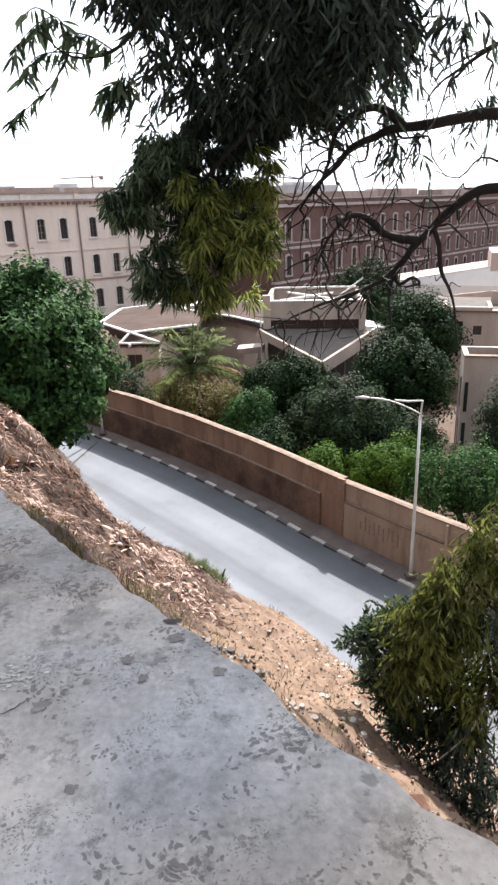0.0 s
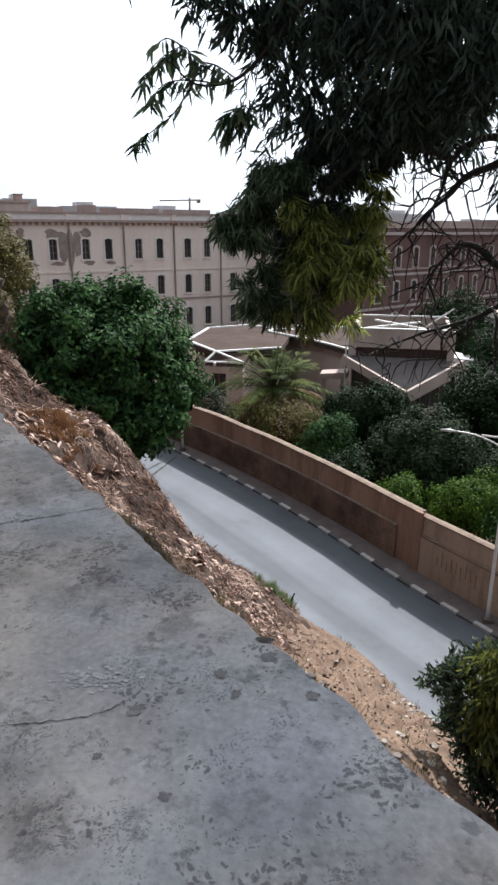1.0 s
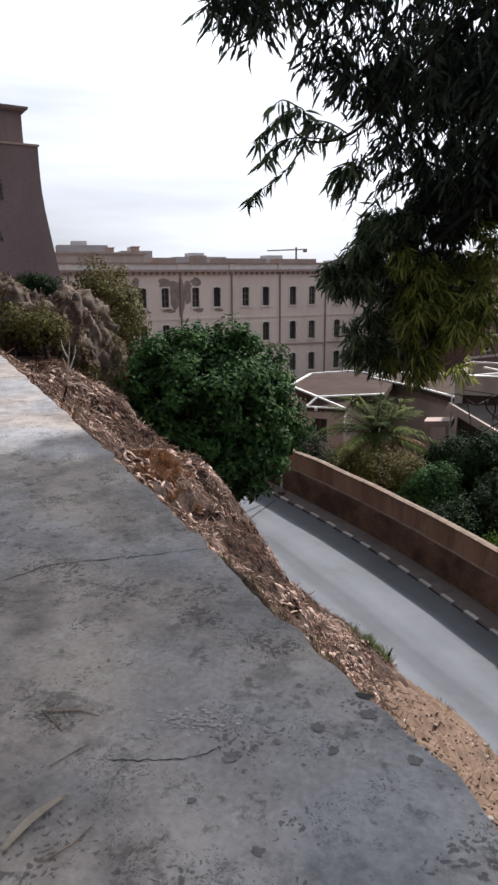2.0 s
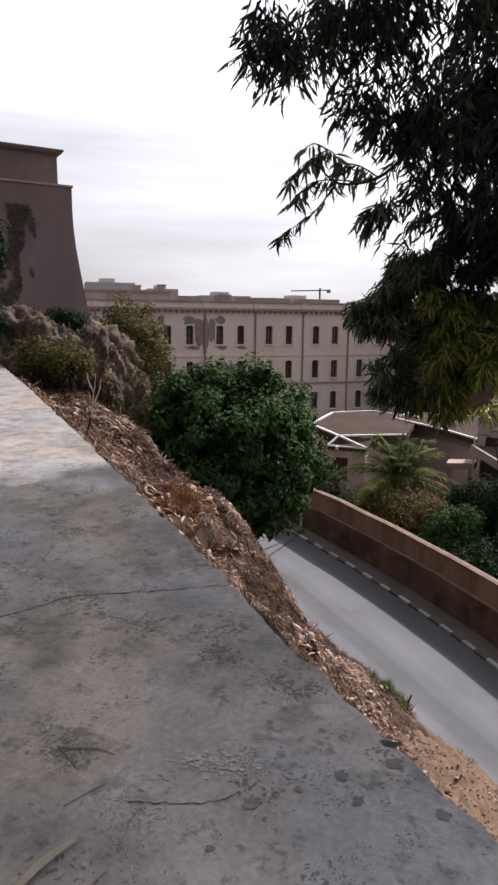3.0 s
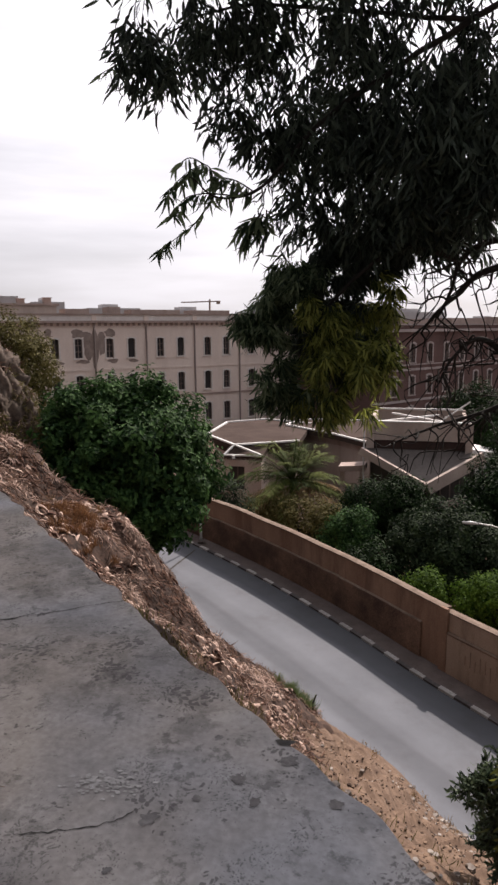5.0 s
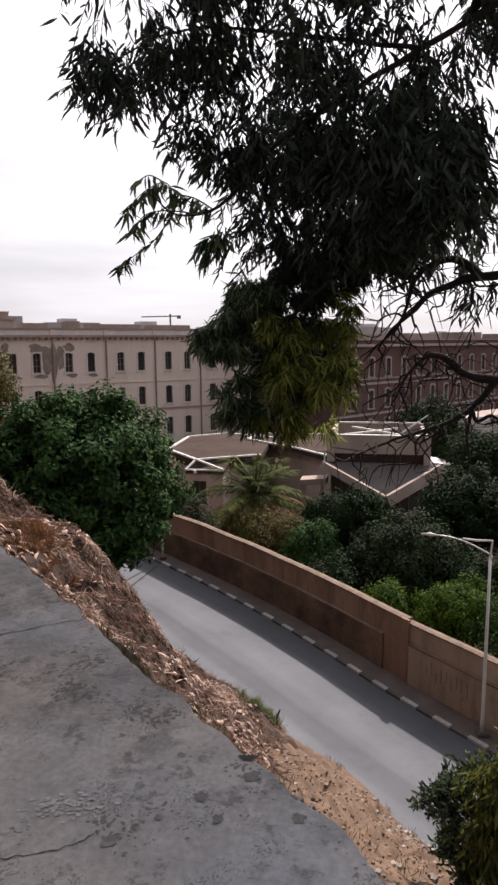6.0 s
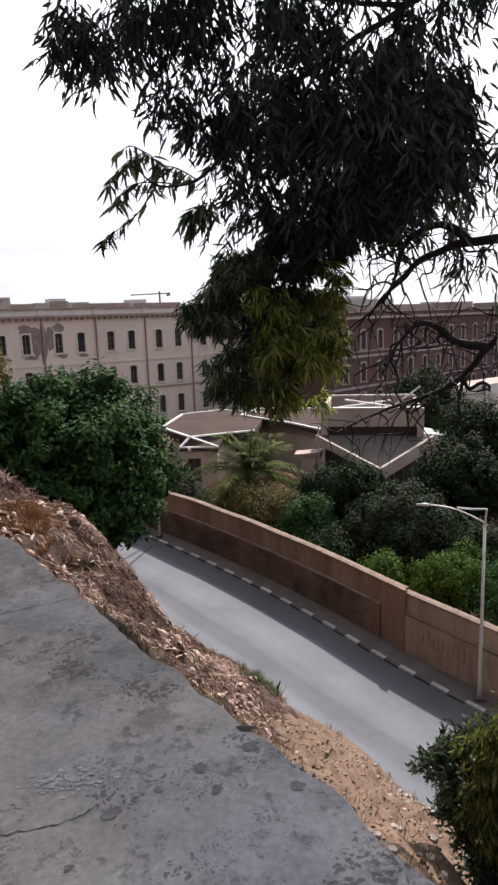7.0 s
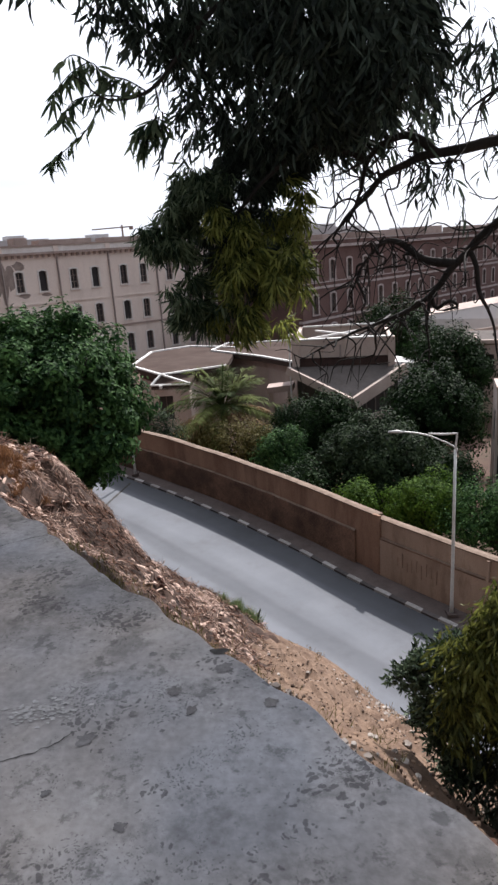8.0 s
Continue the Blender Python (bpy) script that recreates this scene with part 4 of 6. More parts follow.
    f.block(b, s0 + 0.5, s1 - 0.5, -13.5, -0.52, 1.0, 1.5)
    part("roof", b, M["grey_roof"], root)
    # storey set back on the roof with stacks
    b = Build()
    f.block(b, -44, -9.6, -12, -6.0, 1.5, 3.25)
    part("roof_storey", b, M["house"], root)
    b = Build()
    f.block(b, -44.2, -9.3, -12.2, -5.8, 3.25, 3.5)
    part("roof_edge", b, M["cornice"], root)
    for s, hh in ((-10.2, 0.75), (-13.5, 0.6), (-21.5, 1.2), (-24.0, 1.0), (-26.4, 1.2), (-36, 1.3), (-31, 0.9), (-40, 1.6)):
        b = Build()
        f.block(b, s - 0.45, s + 0.45, -9.0, -8.0, 3.5, 3.5 + hh)
        f.block(b, s - 0.55, s + 0.55, -9.1, -7.9, 3.5 + hh, 3.6 + hh)
        part("chimney", b, M["cornice"], root)
    for s, w, hh in ((4.5, 3.6, 0.85), (-1.4, 0.8, 1.2), (-6.5, 1.6, 0.9), (13, 3, 0.8)):
        b = Build()
        f.block(b, s - w, s + w, -11, -8, 1.5, 2.05 + hh)
        part("roof_shed", b, M["cornice"], root)


def build_brick_building():
    f = Facade((13.24, 94.12), (0.659, 0.752))
    s0, s1, base, top = -14.0, 88.0, -13.2, 0.25
    root = thing("brick_building", "long dark red brick building with pale window surrounds", "building")
    cols = [-11.3 + 3.83 * k for k in range(26)]
    rows = ((-4.38, 2.45), (-8.6, 2.45), (-12.6, 2.3))
    holes = [(s - 0.5, s + 0.5, z, z + h) for s in cols for z, h in rows]
    part("wall", pierced(f, s0, s1, base, top - 0.7, holes), M["brick"], root, "dark red brick")
    b = Build()
    f.block(b, s0, s1, -15, -0.46, base, top - 0.7)
    part("inner_wall", b, M["brick"], root)
    for lo, hi, out, mat, name in ((top - 0.7, top - 0.35, 0.35, M["brick_trim"], "cornice"), (top - 0.35, top + 0.15, 0.1, M["brick"], "parapet"), (top + 0.15, top + 0.3, 0.2, M["brick_trim"], "coping"),
                                   (-5.45, -5.15, 0.1, M["brick_trim"], "string_course"), (-9.5, -9.2, 0.1, M["brick_trim"], "string_course"), (-4.75, -4.6, 0.07, M["brick_trim"], "sill_course")):
        b = Build()
        f.block(b, s0 - 0.2, s1 + 0.2, -0.5, out, lo, hi)
        part(name, b, mat, root)
    surround, pane, sash = window_meshes(1.0, 2.42, M["brick_trim"], 0.24, 0.2, 3)
    for s in cols:
        for z, h in rows:
            w = part("window", surround, None, root)
            w.matrix_world = f.matrix(s, 0.003, z)
            part("pane", pane, None, w)
            part("sash", sash, None, w)
    b = Build()
    f.block(b, s0 + 0.4, s1 - 0.4, -14.6, -0.52, top - 0.7, top - 0.3)
    part("roof", b, M["grey_roof"], root)
    for s, w, hh in ((-8, 2.4, 1.6), (3, 3, 1.1), (17, 5, 1.3), (33, 3, 1.6), (52, 6, 1.4), (70, 4, 1.8)):
        b = Build()
        f.block(b, s - w, s + w, -12, -7, top - 0.3, top + hh)
        part("roof_shed", b, M["cornice"], root)


def polygon_shell(outline, inset, z0, z1):
    c = Vector((sum(p[0] for p in outline) / len(outline), sum(p[1] for p in outline) / len(outline)))
    pts = []
    for p in outline:
        d = Vector(p) - c
        pts.append(tuple(c + d * (1 - inset / d.length)))
    b = Build()
    b.prism(pts, z0, z1)
    return b


def build_pavilion_house():
    """Low modern house of joined polygonal pavilions with white-edged flat roofs."""
    root = thing("pavilion_house", "low modern beige house with brown flat roofs edged in white", "house")
    ground, roof = -13.0, -8.5

    def pavilion(outline, z, edges, tone, band="brown_band"):
        b = Build()
        b.prism(outline, z - 0.4, z)
        part("roof", b, tone, root, "brown felt roof")
        part("wall", polygon_shell(outline, 0.7, ground, z - 0.4), M["house"], root)
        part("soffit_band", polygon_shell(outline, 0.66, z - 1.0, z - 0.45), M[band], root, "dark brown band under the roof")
        for p, q in edges:
            b = Build()
            b.bar((*p, z + 0.05), (*q, z + 0.05), 0.2, 0.12)
            part("roof_edge", b, M["white_edge"], root, "white roof edge")

    A, B, C, D, R, Q = (-11.42, 52.45), (-11.04, 59.8), (-7.75, 62.2), (-8.28, 47.67), (-3.6, 50.0), (-3.2, 59.5)
    pavilion([A, D, R, Q, C, B], roof, [(A, B), (B, C), (C, Q), (A, D), (D, R)], M["roof_felt"])
    A2, D2, R2, B2 = (-5.4, 58.3), (-0.9, 53.25), (2.2, 48.6), (3.0, 61.5)
    pavilion([A2, D2, R2, (6.5, 50.0), (8.0, 60.0), B2, (-4.2, 62.2)], roof + 0.03, [(A2, D2), (D2, R2), (A2, (-4.2, 62.2)), ((-4.2, 62.2), B2)], M["roof_felt"], "cornice")
    # porch with a folded triangular roof
    b = Build()
    e, g = (-8.95, 46.9), (-6.1, 46.7)
    b.prism([e, g, (-5.9, 48.6), D], [-9.42, -9.42, -9.2, -8.9], [-9.12, -9.12, -8.75, -8.5])
    part("porch_roof", b, M["roof_felt"], root)
    for p, q in (((*e, -9.08), (*g, -9.08)), ((*e, -9.08), (*D, -8.44)), ((*D, -8.44), (*g, -9.04))):
        b = Build()
        b.bar(p, q, 0.17, 0.11)
        part("roof_edge", b, M["white_edge"], root, "white roof edge")
    f = Facade(e, (g[0] - e[0], g[1] - e[1]))
    w = (Vector(g) - Vector(e)).length
    part("porch_wall", pierced(f, 0.1, w - 0.05, ground, -9.3, [(0.42, 1.55, -11.7, -9.92)], 0.3), M["house"], root)
    b = Build()
    f.block(b, 0.1, w - 0.05, -3, -0.31, ground, -9.3)
    part("porch_body", b, M["house"], root)
    b = Build()
    f.block(b, 0.42, 1.55, -0.3, -0.24, -11.7, -9.92)
    win = part("window", b, M["glass"], root, "dark window")
    for k in range(3):
        b = Build()
        x = 0.46 + k * 0.525
        f.block(b, x - 0.03, x + 0.03, -0.24, -0.18, -11.7, -9.92)
        part("window_bar", b, M["sash"], win)
    b = Build()
    b.box((-8.3, 46.55, -9.32), (-8.12, 46.85, -9.08))
    part("spout", b, M["white_edge"], root, "small white water spout")
    # upper block with a parapet and terrace rails
    bx = Facade((1.5, 44.97), (0.994, -0.107))
    for s0, s1, w0, w1, z0, z1, mat, name in ((0, 6.6, -0.25, 0, -7.45, -6.22, M["house"], "parapet"), (0, 0.25, -6, -0.25, -7.45, -6.1, M["house"], "parapet"), (6.35, 6.6, -6, -0.25, -7.45, -6.2, M["house"], "parapet"),
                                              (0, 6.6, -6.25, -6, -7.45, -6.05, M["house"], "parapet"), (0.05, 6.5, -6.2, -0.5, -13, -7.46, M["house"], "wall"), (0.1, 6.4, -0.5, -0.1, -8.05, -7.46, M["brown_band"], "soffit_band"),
                                              (-0.15, 0.35, -0.1, 0.25, -8.0, -5.75, M["house"], "pier"), (6.3, 6.75, -0.3, 0.15, -8.2, -6.2, M["house"], "pier"), (3.05, 3.2, -0.05, 0.06, -7.5, -6.6, M["pipe"], "spout"),
                                              (0.0, 6.6, -0.28, 0.03, -6.22, -6.14, M["white_edge"], "coping"), (0.2, 6.4, -6, -0.2, -7.0, -6.9, M["grey_roof"], "terrace")):
        b = Build()
        bx.block(b, s0, s1, w0, w1, z0, z1)
        part(name, b, mat, root)
    for p, q in ((bx(1.0, -0.4, -6.2), bx(4.6, -3.0, -6.05)), (bx(1.4, -3.2, -6.0), bx(4.8, -0.6, -6.2)), (bx(0.3, -5.9, -6.0), bx(6.4, -5.9, -6.0))):
        b = Build()
        b.bar(p, q, 0.16, 0.12)
        part("rail", b, M["white_edge"], root, "white rail")
    b = Build()
    b.tube([bx(4.7, -1.5, -6.3), bx(6.6, -1.5, -4.9)], [0.06, 0.05], 8)
    part("leaning_pole", b, M["white_edge"], root, "pale leaning pole")
    b = Build()
    b.tube([(1.15, 44.0, -13.0), (1.15, 44.0, -5.6)], [0.06, 0.05], 8)
    part("standpipe", b, M["white_edge"], root, "pale upright pipe")
    # folded roof falling to a valley in front, on white edge beams
    l0, r0 = bx(-0.2, -0.3, -7.95), bx(6.5, -0.3, -8.05)
    l1, v1, r1 = bx(-0.4, 1.6, -7.85), bx(3.95, 3.6, -9.75), bx(7.35, 1.4, -8.05)
    b = Build()
    th = Vector((0, 0, -0.22))
    for tri in ((l0, l1, v1), (l0, v1, r0), (r0, v1, r1)):
        b.face(*tri)
        b.face(*[Vector(p) + th for p in reversed(tri)])
    for p, q in ((l1, v1), (v1, r1), (l0, l1), (r1, r0)):
        b.face(p, q, Vector(q) + th, Vector(p) + th)
    part("folded_roof", b, M["grey_roof"], root, "grey folded concrete roof")
    for p, q in ((l1, v1), (v1, r1)):
        b = Build()
        deep = 0.75 if p is v1 else 0.5
        b.bar(Vector(p) + Vector((0, 0, -0.1)), Vector(q) + Vector((0, 0, -0.1)), 0.25, deep)
        part("edge_beam", b, M["house"], root, "pale sloping edge beam")
    b = Build()
    b.prism([bx(0.2, 0.6, 0)[:2], bx(3.9, 2.6, 0)[:2], bx(6.9, 0.9, 0)[:2], bx(6.4, -0.5, 0)[:2], bx(0.2, -0.5, 0)[:2]], -13, [-8.7, -10.0, -8.7, -8.4, -8.4])
    room = part("glazed_room", b, M["glass"], root, "dark glazing under the folded roof")
    for k in range(5):
        t = k / 5 + 0.08
        p = Vector(bx(3.9, 2.62, 0)).lerp(Vector(bx(6.9, 0.92, 0)), t)
        b = Build()
        b.bar((p.x, p.y, -11.2), (p.x, p.y, -10.05 + 1.3 * t), 0.07, 0.07)
        part("mullion", b, M["pipe"], room)
    b = Build()
    b.bar(bx(3.7, 3.0, -11.4), bx(6.9, 1.3, -10.9), 0.3, 0.5)
    part("sill_band", b, M["house"], root, "pale sill band")
    b = Build()
    b.bar(bx(-0.3, 1.0, -11.4), bx(3.5, 2.9, -11.4), 0.3, 0.5)
    part("sill_band", b, M["house"], root, "pale sill band")
    b = Build()
    b.bar(bx(-1.9, 0.3, -9.4), bx(-0.1, 0.3, -9.25), 1.4, 0.4)
    part("canopy", b, M["cornice"], root, "small pale canopy")
    for s in (-1.7, -0.4):
        b = Build()
        b.bar(bx(s, 0.5, -13), bx(s, 0.5, -9.5), 0.3, 0.3)
        part("column", b, M["house"], root)
    b = Build()
    b.prism([bx(6.8, -0.5, 0)[:2], bx(10.2, -2.4, 0)[:2], bx(10.0, -4.0, 0)[:2], bx(6.8, -3.0, 0)[:2]], -13, [-8.0, -8.7, -8.7, -8.0])
    part("side_wing", b, M["sheet"], root, "low wing with a pale roof")


def build_side_buildings():
    # the pale flat-roofed house behind the boundary wall
    root = thing("flat_roofed_house", "pale beige flat-roofed house with slit windows", "house")
    f = Facade((11.0, 32.17), (0.97, -0.24))
    holes = [(2.3, 3.4, -10.1, -8.6)]
    part("wall", pierced(f, 0, 9, -13.0, -7.45, holes, 0.3), M["house"], root)
    b = Build()
    f.block(b, 0.0, 9, -2.4, -0.31, -13.0, -7.85)
    part("body", b, M["house"], root)
    b = Build()
    f.block(b, 2.3, 3.4, -0.3, -0.24, -10.1, -8.6)
    part("window", b, M["glass"], root)
    for s0, s1, w0, w1, z0, z1 in ((0, 0.25, -2.4, -0.31, -7.85, -7.4), (0.25, 9, -2.4, -2.2, -7.85, -7.4), (1.9, 2.15, -2.2, -0.31, -7.85, -7.2)):
        b = Build()
        f.block(b, s0, s1, w0, w1, z0, z1)
        part("parapet", b, M["house"], root)
    b = Build()
    f.block(b, 0.25, 9, -2.2, -0.31, -7.85, -7.8)
    part("roof", b, M["grey_roof"], root)
    b = Build()
    f.block(b, -0.03, 9, -0.35, 0.05, -7.45, -7.38)
    part("coping", b, M["coping"], root)
    for w, z0, z1 in ((-0.9, -10.2, -8.7), (-0.9, -12.8, -11.0)):
        b = Build()
        f.block(b, -0.02, 0.05, w - 0.28, w + 0.28, z0, z1)
        part("slit_window", b, M["glass"], root)
    for z0, z1 in ((-10.3, -8.75), (-12.8, -10.9)):
        b = Build()
        f.block(b, 0.12, 0.3, 0.0, 0.02, z0, z1)
        part("slit_window", b, M["glass"], root)
    # the middle house
    root = thing("terrace_house", "pale house with a raised roof terrace and a dark doorway", "house")
    f = Facade((13.3, 48.3), (0.955, -0.297))
    part("wall", pierced(f, 0, 11, -13, -7.6, [(1.5, 2.7, -9.95, -8.4), (3.4, 4.0, -9.4, -8.7)], 0.4), M["house"], root)
    b = Build()
    f.block(b, 0, 11, -7, -0.41, -13, -7.65)
    part("body", b, M["house"], root)
    b = Build()
    f.block(b, 0, 11, -7, -0.41, -7.65, -7.6)
    part("roof", b, M["grey_roof"], root)
    b = Build()
    f.block(b, 1.4, 4.1, -0.4, -0.35, -10, -8.3)
    part("opening", b, M["glass"], root)
    for s0, s1, w0, w1, z0, z1, mat in ((1.2, 4.6, -0.1, 0.15, -7.6, -7.35, "house"), (1.2, 1.45, -3, -0.1, -7.6, -7.35, "house"), (4.35, 4.6, -3, -0.1, -7.6, -7.35, "house"), (4.6, 11, -3.2, -3, -7.6, -6.6, "house"),
                                        (-0.1, 11.1, -0.4, 0.12, -7.72, -7.61, "coping")):
        b = Build()
        f.block(b, s0, s1, w0, w1, z0, z1)
        part("parapet", b, M[mat], root)
    # shed with a white sheet roof
    root = thing("white_roofed_shed", "long shed with a bright white sheet roof", "shed")
    p, q, r, t = Vector((13.1, 60.65, -6.94)), Vector((23.4, 57.7, -5.3)), Vector((24.0, 57.0, -7.15)), Vector((14.6, 60.3, -8.43))
    back = Vector((3.0, 9.0, 0))
    b = Build()
    th = Vector((0, 0, -0.15))
    b.face(t, r, q, p)
    b.face(*[v + th for v in (p, q, r, t)])
    for a1, a2 in ((t, r), (r, q), (q, p), (p, t)):
        b.face(a1, a1 + th, a2 + th, a2)
    part("roof", b, M["sheet"], root, "white sheet roof")
    b = Build()
    b.prism([tuple(v)[:2] for v in (t, r, q + back, p + back)], -13, [-8.6, -7.32, -5.6, -7.2])
    part("wall", b, M["house"], root)
    b = Build()
    b.prism([(21.4, 58.2), (27, 56.4), (29, 63), (23.4, 64.6)], -13, [-4.5, -4.2, -4.2, -4.5])
    part("gable_wall", b, M["house"], root)


def build_tower():
    """Dark rendered bastion with a battered foot and a set-back top."""
    root = thing("bastion", "dark plum rendered bastion with battered walls and a corniced top", "tower")
    c, u = Vector((-16.13, 25.50)), Vector((-0.67, -0.74)).normalized()
    v = Vector((u.y, -u.x))                       # away from the view
    v = v if v.y > 0 else -v

    def ring(out, z, b, length=26, depth=12):
        pts = [c - u * out - v * out, c + u * length - v * out, c + u * length + v * depth, c - u * out + v * depth]
        b.v += [(p.x, p.y, z) for p in pts]

    def stack(levels, name, mat):
        b = Build()
        for out, z in levels:
            ring(out, z, b)
        for i in range(len(levels) - 1):
            for k in range(4):
                j = (k + 1) % 4
                b.f.append((4 * i + k, 4 * i + j, 4 * i + 4 + j, 4 * i + 4 + k))
        n = 4 * (len(levels) - 1)
        b.f += [(3, 2, 1, 0), (n, n + 1, n + 2, n + 3)]
        part(name, b, mat, root)

    stack([(0.95, -4.0), (0.62, -1.0), (0.37, 0.6), (0.2, 1.9), (0.08, 2.9), (0.02, 3.7), (0.0, 4.4), (0.0, 5.37)], "battered_wall", M["tower"])
    stack([(0.05, 5.37), (0.05, 5.45)], "ledge", M["cornice"])
    stack([(-0.45, 5.45), (-0.45, 6.72)], "upper_wall", M["tower"])
    stack([(-0.3, 6.72), (-0.22, 6.80), (-0.2, 6.88)], "cornice", M["tower"])
    # creeper clinging to the wall
    b = Build()
    for _ in range(9000):
        s, z = rng.uniform(0.9, 4.2), rng.uniform(-0.2, 4.5)
        mid = 2.55 - 0.1 * (z - 2) + 0.15 * noise.noise((z * 1.5, 0, 0))
        if abs(s - mid) > 0.6 * (0.3 + 1.3 * noise.noise((s * 3.4, z * 0.9, 4)) + 0.12 * z):
            continue
        p = c + u * s - v * (0.03 + rng.uniform(0, 0.05) + float(np.interp(z, (0.6, 1.9, 2.9, 3.7, 4.4), (0.37, 0.2, 0.08, 0.02, 0.0))))
        card(b, Vector((p.x, p.y, z)), Vector((-v.x + rng.uniform(-0.4, 0.4), -v.y + rng.uniform(-0.4, 0.4), rng.uniform(-0.3, 0.5))), rng.uniform(0.06, 0.15))
    tagged(part("creeper", b, M["damp"]), "dark dried creeper clinging to the bastion wall", "creeper")


def build_rocks():
    """Broken mound of rock and earth below the bastion, with dry growth in its cracks."""
    growth = []
    for k, (x, y, z, rx, ry, rz) in enumerate(((-12.4, 18.6, -3.6, 2.2, 2.2, 3.3), (-11.4, 20.2, -4.9, 1.5, 2.0, 3.6), (-14.6, 20.6, -3.6, 4.0, 3.2, 3.9), (-18.6, 22.4, -3.4, 3.9, 3.0, 4.0), (-11.6, 15.8, -4.6, 1.4, 1.5, 2.2), (-14.2, 18.9, -3.8, 2.2, 2.0, 3.1))):
        b = Build()
        bm = bmesh.new()
        bmesh.ops.create_icosphere(bm, subdivisions=6, radius=1.0)
        for v in bm.verts:
            p = v.co.copy()
            d = 1 + 0.30 * noise.noise(p * 1.7 + Vector((k * 7, 0, 0))) - 0.14 * abs(noise.noise(p * 3.1 + Vector((k, 3, 0)))) + 0.06 * noise.noise(p * 9.0) + 0.05 * noise.noise(p * 19) + 0.04 * noise.noise(p * 43)
            v.co = Vector((x + p.x * rx * d, y + p.y * ry * d, z + p.z * rz * d))
        bm.normal_update()
        for v in bm.verts:
            p = v.co
            g = noise.noise(Vector((p.x * 2.6, p.y * 2.6, p.z * 0.8))) * 0.16 + noise.noise(Vector((p.x * 6, p.y * 6, p.z * 2.2))) * 0.1 - 0.12 * abs(noise.noise(p * 1.3))
            side = Vector((p.x + 10.2, p.y - 17.2, (p.z + 3.4) * 0.8))
            v.co = p + v.normal * (g - 1.3 * math.exp(-side.length_squared / 1.6))
        bm.normal_update()
        for v in bm.verts:
            if v.normal.y < 0.4 and v.co.z > -5.2 and rng.random() < 0.34 and noise.noise(v.co * 0.9) > -0.3:
                growth.append((v.co.copy(), v.normal.copy()))
        me = bpy.data.meshes.new("rock_mound")
        bm.to_mesh(me)
        bm.free()
        me.materials.append(M["rock"])
        me.polygons.foreach_set("use_smooth", [True] * len(me.polygons))
        ob = new("rock_mound", me)
        tagged(ob, "craggy brown rock mound with dry growth", "rock", "rock mounds", "structure")
    dry, green, pale = Build(), Build(), Build()
    for p, n in growth:
        b = dry if noise.noise(p * 0.45 + Vector((3, 0, 0))) > 0.08 else green
        for _ in range(9):
            d = n * 0.5 + Vector((rng.uniform(-0.6, 0.6), rng.uniform(-0.6, 0.6), rng.uniform(-1.5, 0.15)))
            leaf(b if rng.random() < 0.85 else pale, p, d, rng.uniform(0.08, 0.3), rng.uniform(0.012, 0.03), rng.uniform(0.3, 1.2))
    tagged(part("dry_growth", dry, M["thatch"]), "dry roots and grass hanging on the rocks", "grass", kind="stuff")
    tagged(part("bleached_growth", pale, M["thatch_pale"]), "bleached dry stems hanging on the rocks", "grass", kind="stuff")
    tagged(part("green_growth", green, M["leaf_olive"]), "olive scrub growing on the rocks", "scrub", kind="stuff")


# ---- plants ----
def leaf(b, p, d, length, width, bend=0.25, up=None):
    """A long leaf from p along d, in three pieces, bent and slightly folded."""
    d = d.normalized()
    s = d.cross(up or Vector((rng.uniform(-1, 1), rng.uniform(-1, 1), rng.uniform(-1, 1))))
    if s.length < 1e-3:
        s = Vector((1, 0, 0))
    s.normalize()
    n = s.cross(d)
    k = len(b.v)
    mid1, mid2, tip = p + d * length * 0.3 + n * bend * length * 0.12, p + d * length * 0.65 + n * bend * length * 0.05, p + d * length - n * bend * length * 0.25
    w = width / 2
    b.v += [tuple(p), tuple(mid1 + s * w), tuple(mid1 - s * w), tuple(mid2 + s * w * 0.8), tuple(mid2 - s * w * 0.8), tuple(tip)]
    b.f += [(k, k + 2, k + 1), (k + 1, k + 2, k + 4, k + 3), (k + 3, k + 4, k + 5)]


def card(b, p, n, size, width=0.55):
    """A short pointed leaf, folded along its middle, facing n."""
    n = n.normalized()
    s = n.cross(Vector((rng.uniform(-1, 1), rng.uniform(-1, 1), rng.uniform(-1, 1))))
    if s.length < 1e-3:
        return
    s.normalize()
    t = n.cross(s)
    k = len(b.v)
    b.v += [tuple(p - s * size * 0.5), tuple(p - t * size * width * 0.5 + n * size * 0.1), tuple(p + s * size * 0.5), tuple(p + t * size * width * 0.5 + n * size * 0.1)]
    b.f += [(k, k + 1, k + 2), (k, k + 2, k + 3)]


